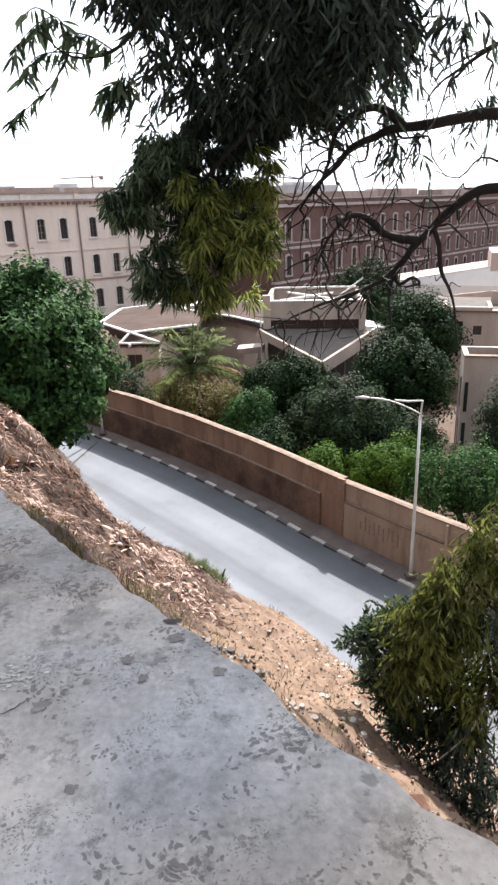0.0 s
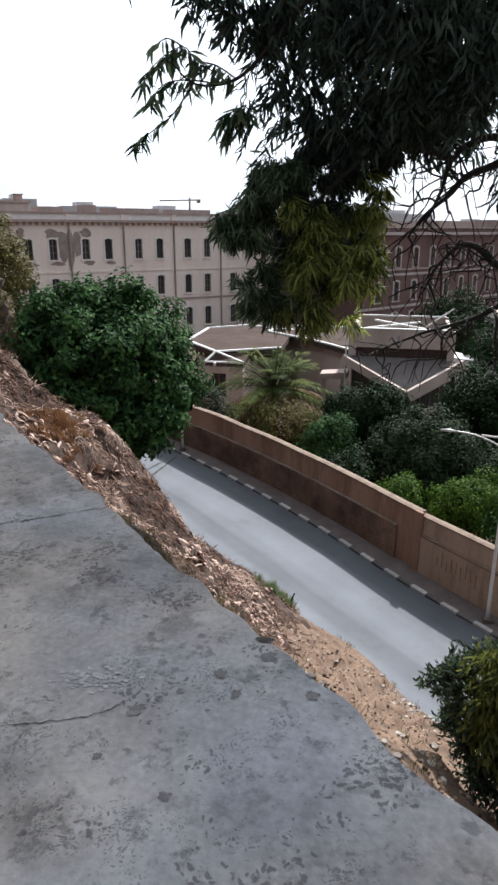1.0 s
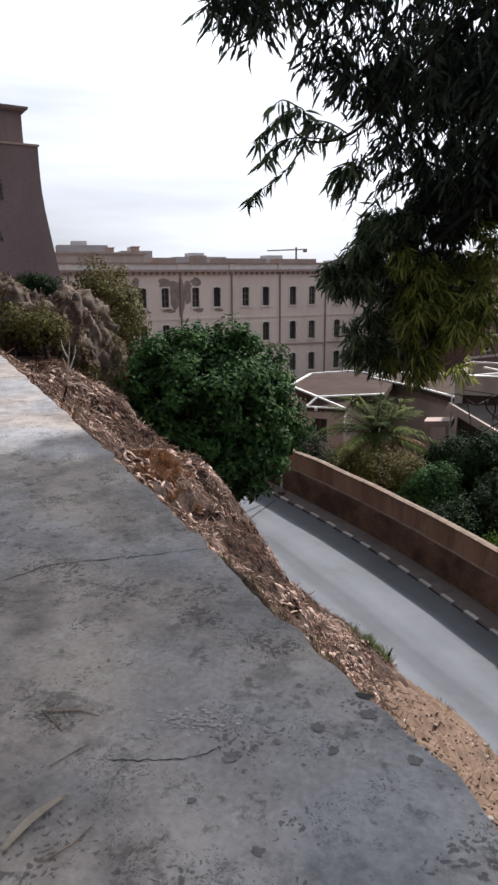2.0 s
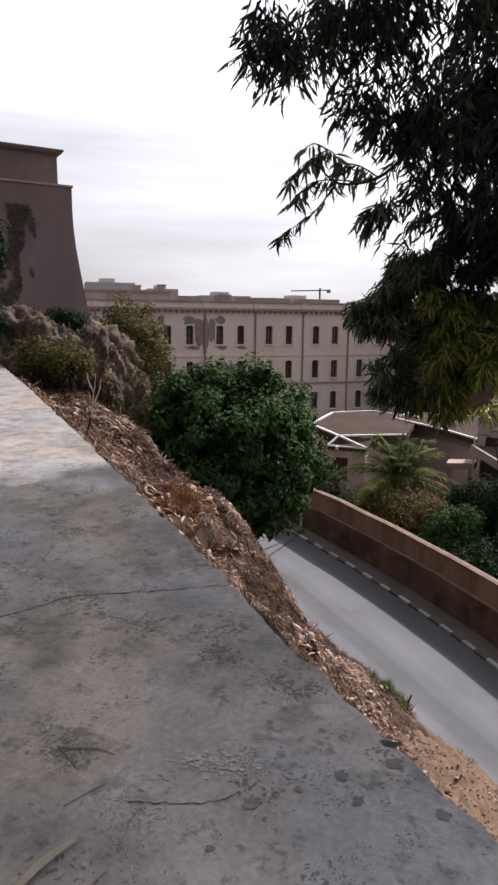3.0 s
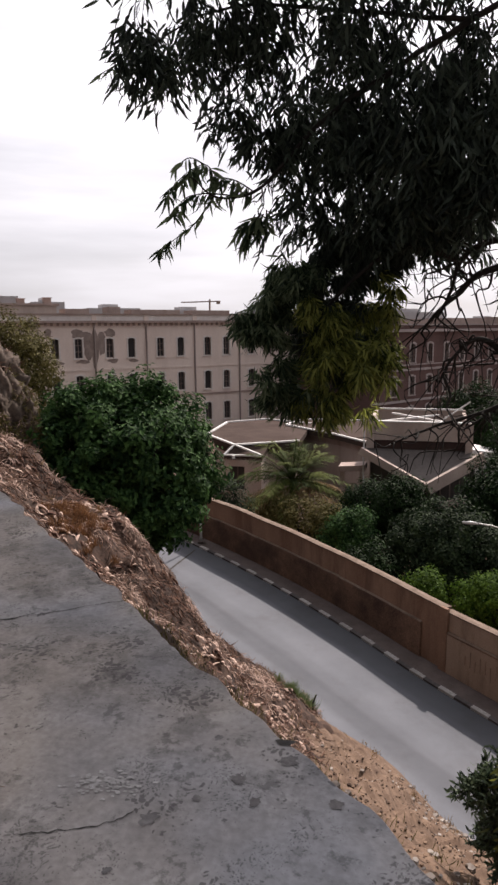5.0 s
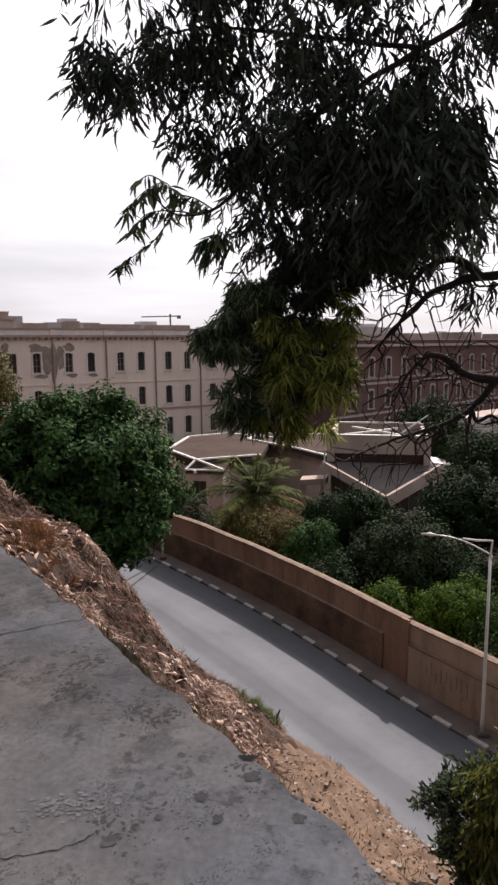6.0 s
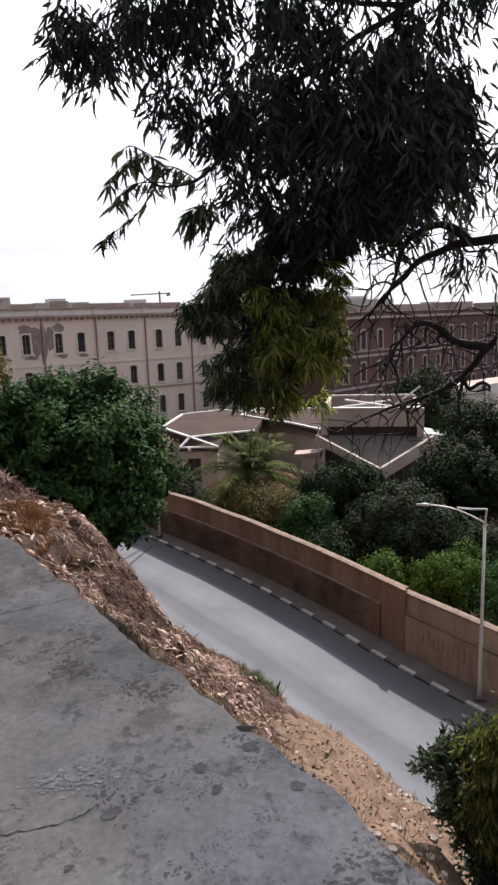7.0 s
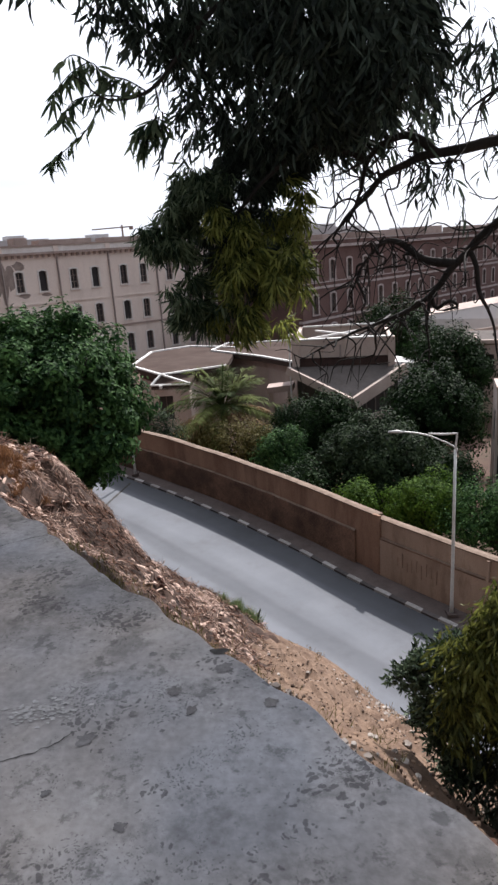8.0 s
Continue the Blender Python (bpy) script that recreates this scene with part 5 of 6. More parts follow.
def build_bush(name, label, category, group, c, r, mat, leaves, size, clumps=26, trunk=True, ground=-13.0, ragged=0.35, tight=2.4):
    """A rounded shrub or tree: stem and limbs below a crown of leafy clumps."""
    root = thing(name, label, category, group)
    c = Vector(c)
    b = Build()
    foot = Vector((c.x + 0.1 * r[0], c.y + 0.1 * r[1], ground))
    fork = Vector((c.x, c.y, max(ground + 0.3, c.z - r[2] * 0.75)))
    thick = 0.05 + 0.05 * max(r)
    b.tube(smooth_path([foot, (foot + fork) / 2 + Vector((0.08, 0.05, 0)), fork], 4), [thick * (1 - 0.06 * i) for i in range(9)], 8)
    tops = [c + Vector((rng.uniform(-0.5, 0.5) * r[0], rng.uniform(-0.5, 0.5) * r[1], rng.uniform(-0.6, 0.5) * r[2])) for _ in range(clumps // 4)]
    for i in range(clumps):
        h = 1 - 1.8 * (i + 0.5) / clumps                    # spread evenly over the crown, open below
        az = i * 2.39996 + rng.uniform(-0.25, 0.25)
        w = math.sqrt(max(0.0, 1 - h * h))
        v = Vector((w * math.cos(az), w * math.sin(az), h)) * rng.uniform(0.74 - 0.25 * ragged, 0.96)
        k = 1 + ragged * 0.6 * noise.noise(v * 1.9 + c)
        tops.append(c + Vector((v.x * r[0] * k, v.y * r[1] * k, v.z * r[2] * k)))
    for p in tops[:: max(1, clumps // 12)]:
        m = (fork + p) / 2 + Vector((rng.uniform(-0.1, 0.1), rng.uniform(-0.1, 0.1), 0.05)) * max(r)
        b.tube([fork, m, p], [thick * 0.5, thick * 0.3, thick * 0.08], 6)
    part("trunk", b, M["bark"], root, smooth=True)
    b = Build()
    base_r = sum(r) / 3 * (tight / math.sqrt(clumps))
    per = leaves // len(tops)
    for p in tops:
        cr = base_r * rng.uniform(0.65, 1.25)
        out = (p - c)
        out = out.normalized() if out.length > 1e-3 else Vector((0, 0, 1))
        for _ in range(per):
            v = Vector((rng.gauss(0, 1), rng.gauss(0, 1), rng.gauss(0, 0.8)))
            v = v.normalized() * cr * (0.25 + 0.75 * rng.random() ** 0.5)
            n = v.normalized() * 0.7 + out * 0.5 + Vector((rng.uniform(-0.6, 0.6), rng.uniform(-0.6, 0.6), rng.uniform(0.0, 0.8)))
            card(b, p + v, n, size * rng.uniform(0.6, 1.35))
    part("crown", b, mat, root)
    return root


def build_palm(c, ground):
    root = thing("palm", "yellow-green palm with arching fronds in the garden", "palm")
    b = Build()
    b.tube([(c[0], c[1], ground), (c[0] + 0.05, c[1], (ground + c[2]) / 2), c], [0.3, 0.24, 0.26], 10)
    part("trunk", b, M["bark"], root)
    for i in range(64):
        az, el = i * 2.4, radians(84 - 1.7 * i + rng.uniform(-6, 6))
        length = rng.uniform(3.4, 5.0)
        az += rng.uniform(-0.4, 0.4)
        d = Vector((math.cos(az) * math.cos(el), math.sin(az) * math.cos(el), math.sin(el)))
        pts = [Vector(c) + d * length * t + Vector((0, 0, -0.75)) * length * 0.55 * t * t for t in [k / 7 for k in range(8)]]
        b = Build()
        b.tube(pts, [0.03 - 0.0035 * k for k in range(8)], 4)
        for k in range(1, 30):
            t = 0.14 + 0.86 * k / 30
            x = t * 7
            j = min(6, int(x))
            p = pts[j] + (pts[j + 1] - pts[j]) * (x - j)
            fwd = (pts[j + 1] - pts[j]).normalized()
            sd = fwd.cross(Vector((0, 0, 1)))
            sd = sd.normalized() if sd.length > 0.01 else Vector((1, 0, 0))
            ll = (0.78 * math.sin(math.pi * (0.12 + 0.8 * t)) + 0.1) * rng.uniform(0.7, 1.2)
            for sg in (-1, 1):
                leaf(b, p, sd * sg + fwd * 0.8 + Vector((0, 0, -0.3 + rng.uniform(-0.4, 0.3))), ll, 0.06, 0.3, Vector((0, 0, 1)))
        part("frond", b, M["frond" if i < 50 else "dry"], root, "" if i < 50 else "dry brown hanging frond")


def gum_cluster(b, c, rx, rz, count, lean=0.0, length=0.15, loose=130, tuft=0.32, wild=0.75):
    """Leaves hanging in tassels inside an egg of half-width rx and half-height rz."""
    n = max(1, count // 9)

    def inside():
        while True:
            v = Vector((rng.uniform(-1, 1), rng.uniform(-1, 1), rng.uniform(-1, 1)))
            if v.length < 1:
                return v

    knots = [inside() for _ in range(max(3, count // loose))]
    for _ in range(n):
        v = rng.choice(knots) * 0.95 + inside() * tuft
        p = Vector((c[0] + v.x * rx, c[1] + v.y * rx, c[2] + v.z * rz))
        sway = Vector((rng.uniform(-0.5, 0.5) + lean, rng.uniform(-0.5, 0.5), -1)).normalized()
        for k in range(9):
            q = p + sway * (k * 0.035) + Vector((rng.uniform(-1, 1), rng.uniform(-1, 1), rng.uniform(-1, 1))) * 0.035
            d = sway + Vector((rng.uniform(-wild, wild), rng.uniform(-wild, wild), rng.uniform(-0.3, 0.35 + 0.4 * (wild > 1))))
            leaf(b, q, d, length * rng.uniform(0.55, 1.25), length * rng.uniform(0.13, 0.21), rng.uniform(-0.6, 1.1))


def gum_tassels(b, c, rx, rz, count, length):
    """Thin drooping strands inside an egg, each with narrow leaves hanging along it."""
    made = 0
    for _ in range(count * 2):
        if made >= count:
            break
        v = Vector((rng.uniform(-1, 1), rng.uniform(-1, 1), rng.uniform(-1, 1)))
        p = Vector((c[0] + v.x * rx, c[1] + v.y * rx, c[2] + v.z * rz))
        if v.length > 1 or noise.noise(p * 4.2) < -0.05 - 0.25 * (1 - v.length) and rng.random() < 0.93:
            continue
        out = Vector((v.x, v.y, 0)) + Vector((rng.uniform(-0.4, 0.4), rng.uniform(-0.4, 0.4), 0))
        reach = rng.uniform(0.12, 0.42)
        n = rng.randint(7, 15)
        hang = [p + out * reach * 0.7 * t + Vector((0, 0, 0.04 * t - reach * t * t)) for t in [k / n for k in range(n + 1)]]
        b.tube(hang[:: max(1, n // 4)], [0.003] * len(hang[:: max(1, n // 4)]), 3)
        for q in hang:
            d = Vector((out.x * 0.35 + rng.gauss(0, 0.32), out.y * 0.35 + rng.gauss(0, 0.32), -1 + rng.uniform(-0.1, 0.7)))
            leaf(b, q, d, length * rng.uniform(0.6, 1.35), length * rng.uniform(0.10, 0.17), rng.uniform(-0.9, 1.2))
        made += n


def gum_clump(b, c, r, count, length):
    """A small tuft of narrow leaves bursting from c, arching outwards and down."""
    c = Vector(c)
    lean = Vector((rng.gauss(0, 0.3), rng.gauss(0, 0.3), 0))
    for _ in range(count):
        v = Vector((rng.gauss(0, 1), rng.gauss(0, 1), rng.gauss(0, 0.8))).normalized()
        p = c + v * r * rng.uniform(0.1, 0.8)
        d = v * 0.6 + lean + Vector((rng.gauss(0, 0.2), rng.gauss(0, 0.2), -0.95 + rng.gauss(0, 0.3)))
        ln = length * rng.uniform(0.6, 1.4)
        leaf(b, p, d, ln, ln * rng.uniform(0.10, 0.16), rng.uniform(-0.5, 1.8))


def build_gum_tree():
    """The gum tree over the slab: trunk on the bank, limbs reaching across the view, hanging foliage, and unseen
    foliage added overhead to shade the slab.
    """
    root = thing("gum_tree", "dark eucalyptus with drooping leaves hanging over the slab", "tree")
    b = Build()
    b.tube(smooth_path([(4.4, 5.6, -6.4), (4.1, 5.5, -3.5), (3.7, 5.4, -1.2), (3.3, 5.3, 0.8), (2.9, 5.4, 2.6), (2.3, 5.6, 4.4), (1.9, 5.8, 6.4)], 6), [0.30 - 0.0065 * i for i in range(37)], 14)
    part("trunk", b, M["bark"], root, "dark rough trunk", smooth=True)
    limbs = (
        ([(3.5, 5.3, -0.3), (2.6, 5.1, 0.38), (1.90, 4.92, 0.54), (1.32, 5.09, 0.50), (1.02, 5.15, 0.42), (0.82, 5.18, 0.25), (0.58, 5.21, -0.02)], 0.062, 0.008),
        ([(1.32, 5.09, 0.50), (1.09, 5.14, 0.64), (0.86, 5.18, 0.50), (0.74, 5.19, 0.13)], 0.04, 0.008),
        ([(3.7, 5.4, -1.1), (2.5, 4.6, 0.0), (1.80, 4.53, 0.07), (1.54, 4.62, -0.04), (1.34, 4.68, -0.26), (1.20, 4.71, -0.44), (0.98, 4.75, -0.57), (0.66, 4.80, -0.69), (0.34, 4.82, -0.82)], 0.046, 0.005),
        ([(1.34, 4.68, -0.26), (1.15, 4.72, -0.21), (0.96, 4.76, -0.06), (0.81, 4.78, -0.13), (0.66, 4.80, -0.39)], 0.035, 0.006),
        ([(1.20, 4.71, -0.46), (1.17, 4.71, -0.70), (1.18, 4.71, -0.91)], 0.014, 0.004),
        ([(1.42, 4.65, -0.14), (1.50, 4.62, -0.44), (1.58, 4.61, -0.63), (1.64, 4.59, -0.99)], 0.02, 0.004),
        ([(1.20, 4.71, -0.44), (1.24, 4.70, -0.53), (1.32, 4.68, -0.50), (1.37, 4.67, -0.54), (1.28, 4.68, -0.56)], 0.016, 0.008),
        ([(2.9, 5.4, 2.6), (1.8, 5.0, 2.5), (0.8, 4.9, 2.0), (-0.1, 4.95, 1.5), (-0.56, 4.95, 1.07), (-0.85, 4.91, 0.95), (-1.12, 4.85, 1.10)], 0.03, 0.004),
        ([(0.8, 4.9, 2.0), (-0.2, 5.0, 2.2), (-0.9, 4.8, 2.15), (-1.4, 4.6, 1.8)], 0.018, 0.003),
        ([(0.86, 5.18, 0.50), (0.4, 5.1, 0.6), (0.0, 5.0, 0.3), (-0.3, 5.2, -0.1)], 0.03, 0.005),
        # next three: unseen limbs added to carry the shading foliage
        ([(2.3, 5.6, 4.4), (1.0, 5.6, 4.6), (-0.4, 5.4, 4.2), (-1.6, 5.0, 3.6)], 0.07, 0.01),
        ([(2.0, 5.7, 5.6), (1.2, 8.0, 5.6), (0.6, 11.0, 6.5), (0.6, 13.8, 7.9)], 0.09, 0.01),
        ([(2.6, 5.5, 3.5), (1.6, 4.2, 3.9), (0.4, 3.4, 3.8), (-0.8, 2.9, 3.3)], 0.06, 0.01),
        ([(3.3, 5.3, 0.8), (2.4, 4.9, 1.3), (1.9, 4.9, 1.0), (1.5, 5.0, 0.75)], 0.04, 0.006),
    )
    for pts, r0, r1 in limbs:
        b = Build()
        line = smooth_path(pts, 6)
        line = [p + Vector((noise.noise(p * 5), noise.noise(p * 5 + Vector((9, 0, 0))), noise.noise(p * 5 + Vector((0, 9, 0))))) * 0.025 for p in line]
        n = len(line)
        b.tube(line, [r0 + (r1 - r0) * i / (n - 1) for i in range(n)], 8)
        # fine twigs, forking and drooping
        for i in range(n // 4, n, 1 if r0 > 0.032 else 3):
            d = Vector((rng.uniform(-1, 0.6), rng.uniform(-0.6, 0.6), rng.uniform(-1, 0.4)))
            ln = rng.uniform(0.2, 0.65) if r0 > 0.032 else rng.uniform(0.06, 0.16)
            def kink(k):
                return Vector((rng.gauss(0, k), rng.gauss(0, k), rng.gauss(0, k)))
            p = line[i]
            m = p + d * ln * 0.45 + kink(0.1 * ln)
            e = p + d * ln + kink(0.12 * ln) + Vector((0, 0, -0.1 * ln))
            path = [p, p + d * ln * 0.22 + kink(0.07 * ln), m, p.lerp(e, 0.75) + kink(0.1 * ln), e]
            thick = rng.uniform(0.006, 0.012) if r0 > 0.032 else 0.006
            bent = smooth_path(path, 3)
            b.tube(bent, [thick * (1 - 0.75 * k / (len(bent) - 1)) for k in range(len(bent))], 5)
            if r0 > 0.032:
                b.tube([m, m + Vector((rng.uniform(-0.25, 0.15), rng.uniform(-0.15, 0.15), rng.uniform(-0.35, 0.05)))], [0.005, 0.002], 4)
        part("limb", b, M["bark"], root, smooth=True)
    masses = ((-1.15, 4.65, 2.03, 0.42, 0.34, 1.0), (-0.45, 5.17, 2.02, 0.69, 0.50, 1.6), (0.44, 4.95, 1.86, 0.66, 0.52, 2.2), (1.17, 5.15, 1.98, 0.37, 0.51, 0.6), (-0.04, 5.30, 1.33, 0.48, 0.44, 2.3),
              (0.56, 4.75, 1.20, 0.44, 0.50, 3.0), (0.96, 4.61, 1.05, 0.32, 0.34, 1.7), (0.32, 5.37, 0.78, 0.60, 0.36, 2.2), (1.3, 5.06, 1.5, 0.26, 0.34, 0.2), (0.62, 5.18, 0.86, 0.26, 0.24, 0.4), (0.9, 5.14, 1.7, 0.3, 0.3, 0.3), (-0.66, 5.0, 1.44, 0.20, 0.22, 0.3), (-0.84, 4.95, 1.60, 0.16, 0.14, 0.14), (-0.46, 5.05, 1.25, 0.18, 0.2, 0.24))
    sprays = ((0.90, 5.25, 0.80, 0.30, 0.20, 0.5), (1.22, 5.50, 0.55, 0.28, 0.16, 0.35), (-0.21, 5.16, 0.65, 0.20, 0.15, 0.5), (1.62, 5.0, 0.95, 0.22, 0.22, 0.45), (1.80, 4.9, 0.45, 0.20, 0.18, 0.3), (1.55, 4.9, 1.45, 0.3, 0.25, 0.5), (1.35, 5.0, 0.2, 0.18, 0.12, 0.22))
    # unseen foliage over the view, added to keep sun off the slab
    above = ((-0.9, 4.8, 3.0, 0.9, 0.5, 1.5), (0.5, 4.8, 3.1, 0.9, 0.6, 1.7), (-0.2, 5.0, 4.0, 1.1, 0.7, 1.7), (1.4, 5.2, 4.2, 1.0, 0.8, 1.7), (0.2, 3.6, 3.7, 0.9, 0.6, 1.5), (-1.3, 4.6, 3.9, 0.8, 0.6, 1.3), (1.6, 4.4, 3.2, 0.7, 0.6, 1.2),
             (0.9, 5.6, 5.3, 1.2, 0.8, 1.6), (2.6, 5.2, 5.0, 1.0, 0.9, 1.4), (2.1, 5.2, 3.1, 0.9, 0.7, 1.8), (2.6, 6.4, 4.1, 1.0, 0.8, 1.8), (2.4, 4.7, 2.3, 0.6, 0.5, 1.4), (1.85, 6.6, 4.0, 0.9, 0.6, 1.6), (1.1, 6.8, 4.6, 1.0, 0.7, 1.6), (2.5, 7.5, 5.3, 1.2, 0.8, 1.6), (0.3, 6.5, 4.8, 1.0, 0.7, 1.4))
    # more unseen foliage further out, added only to shade the slab
    high = ((0.0, 8.0, 4.7, 0.9, 0.7, 1), (0.9, 9.5, 5.4, 1.0, 0.7, 1), (0.4, 10.5, 6.2, 1.0, 0.7, 1), (0.8, 12.0, 6.9, 1.1, 0.7, 1), (-0.3, 11.3, 6.7, 1.0, 0.7, 1), (0.4, 13.8, 8.1, 1.2, 0.8, 1), (1.7, 13.4, 7.9, 1.2, 0.8, 1), (-1.0, 9.0, 5.6, 0.9, 0.6, 1),
            (1.9, 10.5, 6.3, 1.1, 0.8, 1), (-0.9, 7.2, 4.4, 0.7, 0.5, 1), (1.5, 8.0, 5.2, 1.1, 0.8, 1))
    for mass, scale in ((high, 1250), (masses, 1050), (sprays, 420), (above, 1100)):
        for x, y, z, rx, rz, k in mass:
            b = Build()
            size = 0.34 if mass is high else 0.22 if mass is above else 0.13
            if mass is sprays:
                gum_tassels(b, (x, y, z + 0.2), rx, rz, int(330 * k), 0.14)
            else:
                gum_cluster(b, (x, y, z + 0.1), rx, rz, int(scale * k), length=size, wild=0.8)
                if mass is masses:
                    gum_tassels(b, (x, y, z + 0.1), rx * 1.05, rz, int(220 * k), 0.13)
            part("foliage", b, M["gum_leaf"], root)
    # the low hanging bough: ragged clumps, fine and grey at the tip, yellow-green below
    # leaf tone carries the light: dark for the shaded core, bright where sunlit
    for x, y, z, rx, rz, count, tone in ((-0.60, 5.05, 0.04, 0.22, 0.30, 24, "gum_fine_lit"), (-0.40, 5.1, 0.32, 0.26, 0.16, 16, "gum_fine_lit"), (-0.20, 5.4, 0.1, 0.34, 0.42, 26, "gum_leaf"), (0.05, 5.2, 0.55, 0.28, 0.24, 20, "gum_leaf"),
                                        (0.32, 5.2, 0.48, 0.25, 0.22, 12, "gum_leaf"), (0.03, 4.95, -0.26, 0.32, 0.28, 32, "gum_sunlit"), (-0.42, 5.0, -0.42, 0.24, 0.22, 18, "gum_fine_lit"), (0.28, 5.1, 0.05, 0.16, 0.3, 10, "gum_sunlit"),
                                        (-0.08, 5.0, -0.62, 0.32, 0.1, 10, "gum_sunlit"), (-0.18, 4.85, 0.08, 0.14, 0.14, 5, "gum_sunlit"), (0.0, 5.3, -0.1, 0.34, 0.34, 22, "gum_leaf")):
        for _ in range(count):
            while True:
                v = Vector((rng.uniform(-1, 1), rng.uniform(-1, 1), rng.uniform(-1, 1)))
                if v.length < 1:
                    break
            b = Build()
            gum_clump(b, (x + v.x * rx, y + v.y * rx, z + 0.05 + v.z * rz), rng.uniform(0.06, 0.14), rng.randint(60, 130), 0.105)
            part("foliage", b, M[tone], root, "yellow-green leaves, coloured bright as if sunlit" if tone == "gum_sunlit" else "")
    # thin twigs hanging out into the open sky, with leaves spaced along them
    for pts, gap, size in (([(-0.66, 4.95, 1.0), (-0.79, 4.95, 1.08), (-0.93, 4.95, 1.12), (-1.02, 4.95, 1.2), (-1.18, 4.95, 1.13), (-1.33, 4.95, 0.98)], 0.008, 0.16),
                           ([(-0.85, 4.93, 0.98), (-1.03, 4.95, 1.0), (-1.16, 4.9, 0.96), (-1.26, 4.9, 0.84)], 0.01, 0.15),
                           ([(-0.95, 4.95, 0.99), (-1.10, 4.97, 0.80), (-1.27, 5.0, 0.69), (-1.42, 5.0, 0.60)], 0.02, 0.12),
                           ([(-1.30, 5.0, 0.68), (-1.36, 5.0, 0.63), (-1.41, 5.0, 0.60)], 0.005, 0.12),
                           ([(-1.02, 4.95, 1.2), (-1.12, 4.9, 1.24), (-1.22, 4.9, 1.18)], 0.018, 0.14),
                           ([(-0.60, 4.95, 1.02), (-0.58, 4.9, 0.90), (-0.62, 4.9, 0.82)], 0.06, 0.1),
                           ([(-0.58, 4.9, 0.83), (-0.66, 4.9, 0.80), (-0.76, 4.9, 0.74)], 0.0045, 0.16),
                           ([(-0.60, 4.86, 0.82), (-0.67, 4.86, 0.74), (-0.72, 4.86, 0.62)], 0.005, 0.15),
                           ([(-0.56, 4.9, 0.86), (-0.57, 4.88, 0.76), (-0.62, 4.86, 0.68)], 0.008, 0.14),
                           ([(-1.45, 4.9, 1.98), (-1.62, 4.9, 1.90), (-1.76, 4.9, 1.84)], 0.012, 0.13),
                           ([(-0.98, 4.9, 1.86), (-1.05, 4.9, 1.74), (-1.07, 4.9, 1.66)], 0.02, 0.12)):
        b = Build()
        line = resample(smooth_path(pts, 8), gap)
        fine = smooth_path(pts, 5)
        b.tube(fine, [0.006 - 0.0035 * i / (len(fine) - 1) for i in range(len(fine))], 5)
        twig = part("twig", b, M["bark"], root, "thin hanging twig")
        b = Build()
        for i, p in enumerate(line):
            ahead = (line[min(i + 1, len(line) - 1)] - line[max(i - 1, 0)]).normalized()
            d = ahead * rng.uniform(0.0, 0.55) + Vector((rng.gauss(0, 0.45), rng.gauss(0, 0.45), -1 + rng.uniform(-0.1, 0.6)))
            ln = size * rng.uniform(0.55, 1.25)
            leaf(b, p, d, ln, ln * rng.uniform(0.13, 0.19), rng.uniform(-1.0, 1.3))
        # the paler leaf colour paints these twigs as sunlit
        part("foliage", b, M["gum_fine_lit"], twig)


def leafy_twigs(b, stems, c, r, count, size):
    """Short twigs fanning out from c to an uneven outline, with small oval leaves along them."""
    c = Vector(c)
    for _ in range(count):
        v = Vector((rng.gauss(0, 1), rng.gauss(0, 1), rng.gauss(0.15, 0.9))).normalized()
        reach = rng.uniform(0.55, 1.0) * (1 + 0.35 * noise.noise(v * 2.6 + c))
        tip = c + Vector((v.x * r[0], v.y * r[1], v.z * r[2])) * reach
        root_p = c.lerp(tip, 0.25)
        stems.tube([root_p, root_p.lerp(tip, 0.5) + Vector((0, 0, 0.012)), tip], [0.003, 0.0025, 0.0015], 3)
        for k in range(13):
            p = root_p.lerp(tip, 0.2 + 0.8 * k / 12)
            side = Vector((rng.gauss(0, 1), rng.gauss(0, 1), rng.gauss(0, 1))).normalized()
            leaf(b, p, side + v * 0.7 + Vector((0, 0, 0.25)), size * rng.uniform(0.6, 1.3), size * rng.uniform(0.3, 0.44), rng.uniform(-0.4, 0.9))


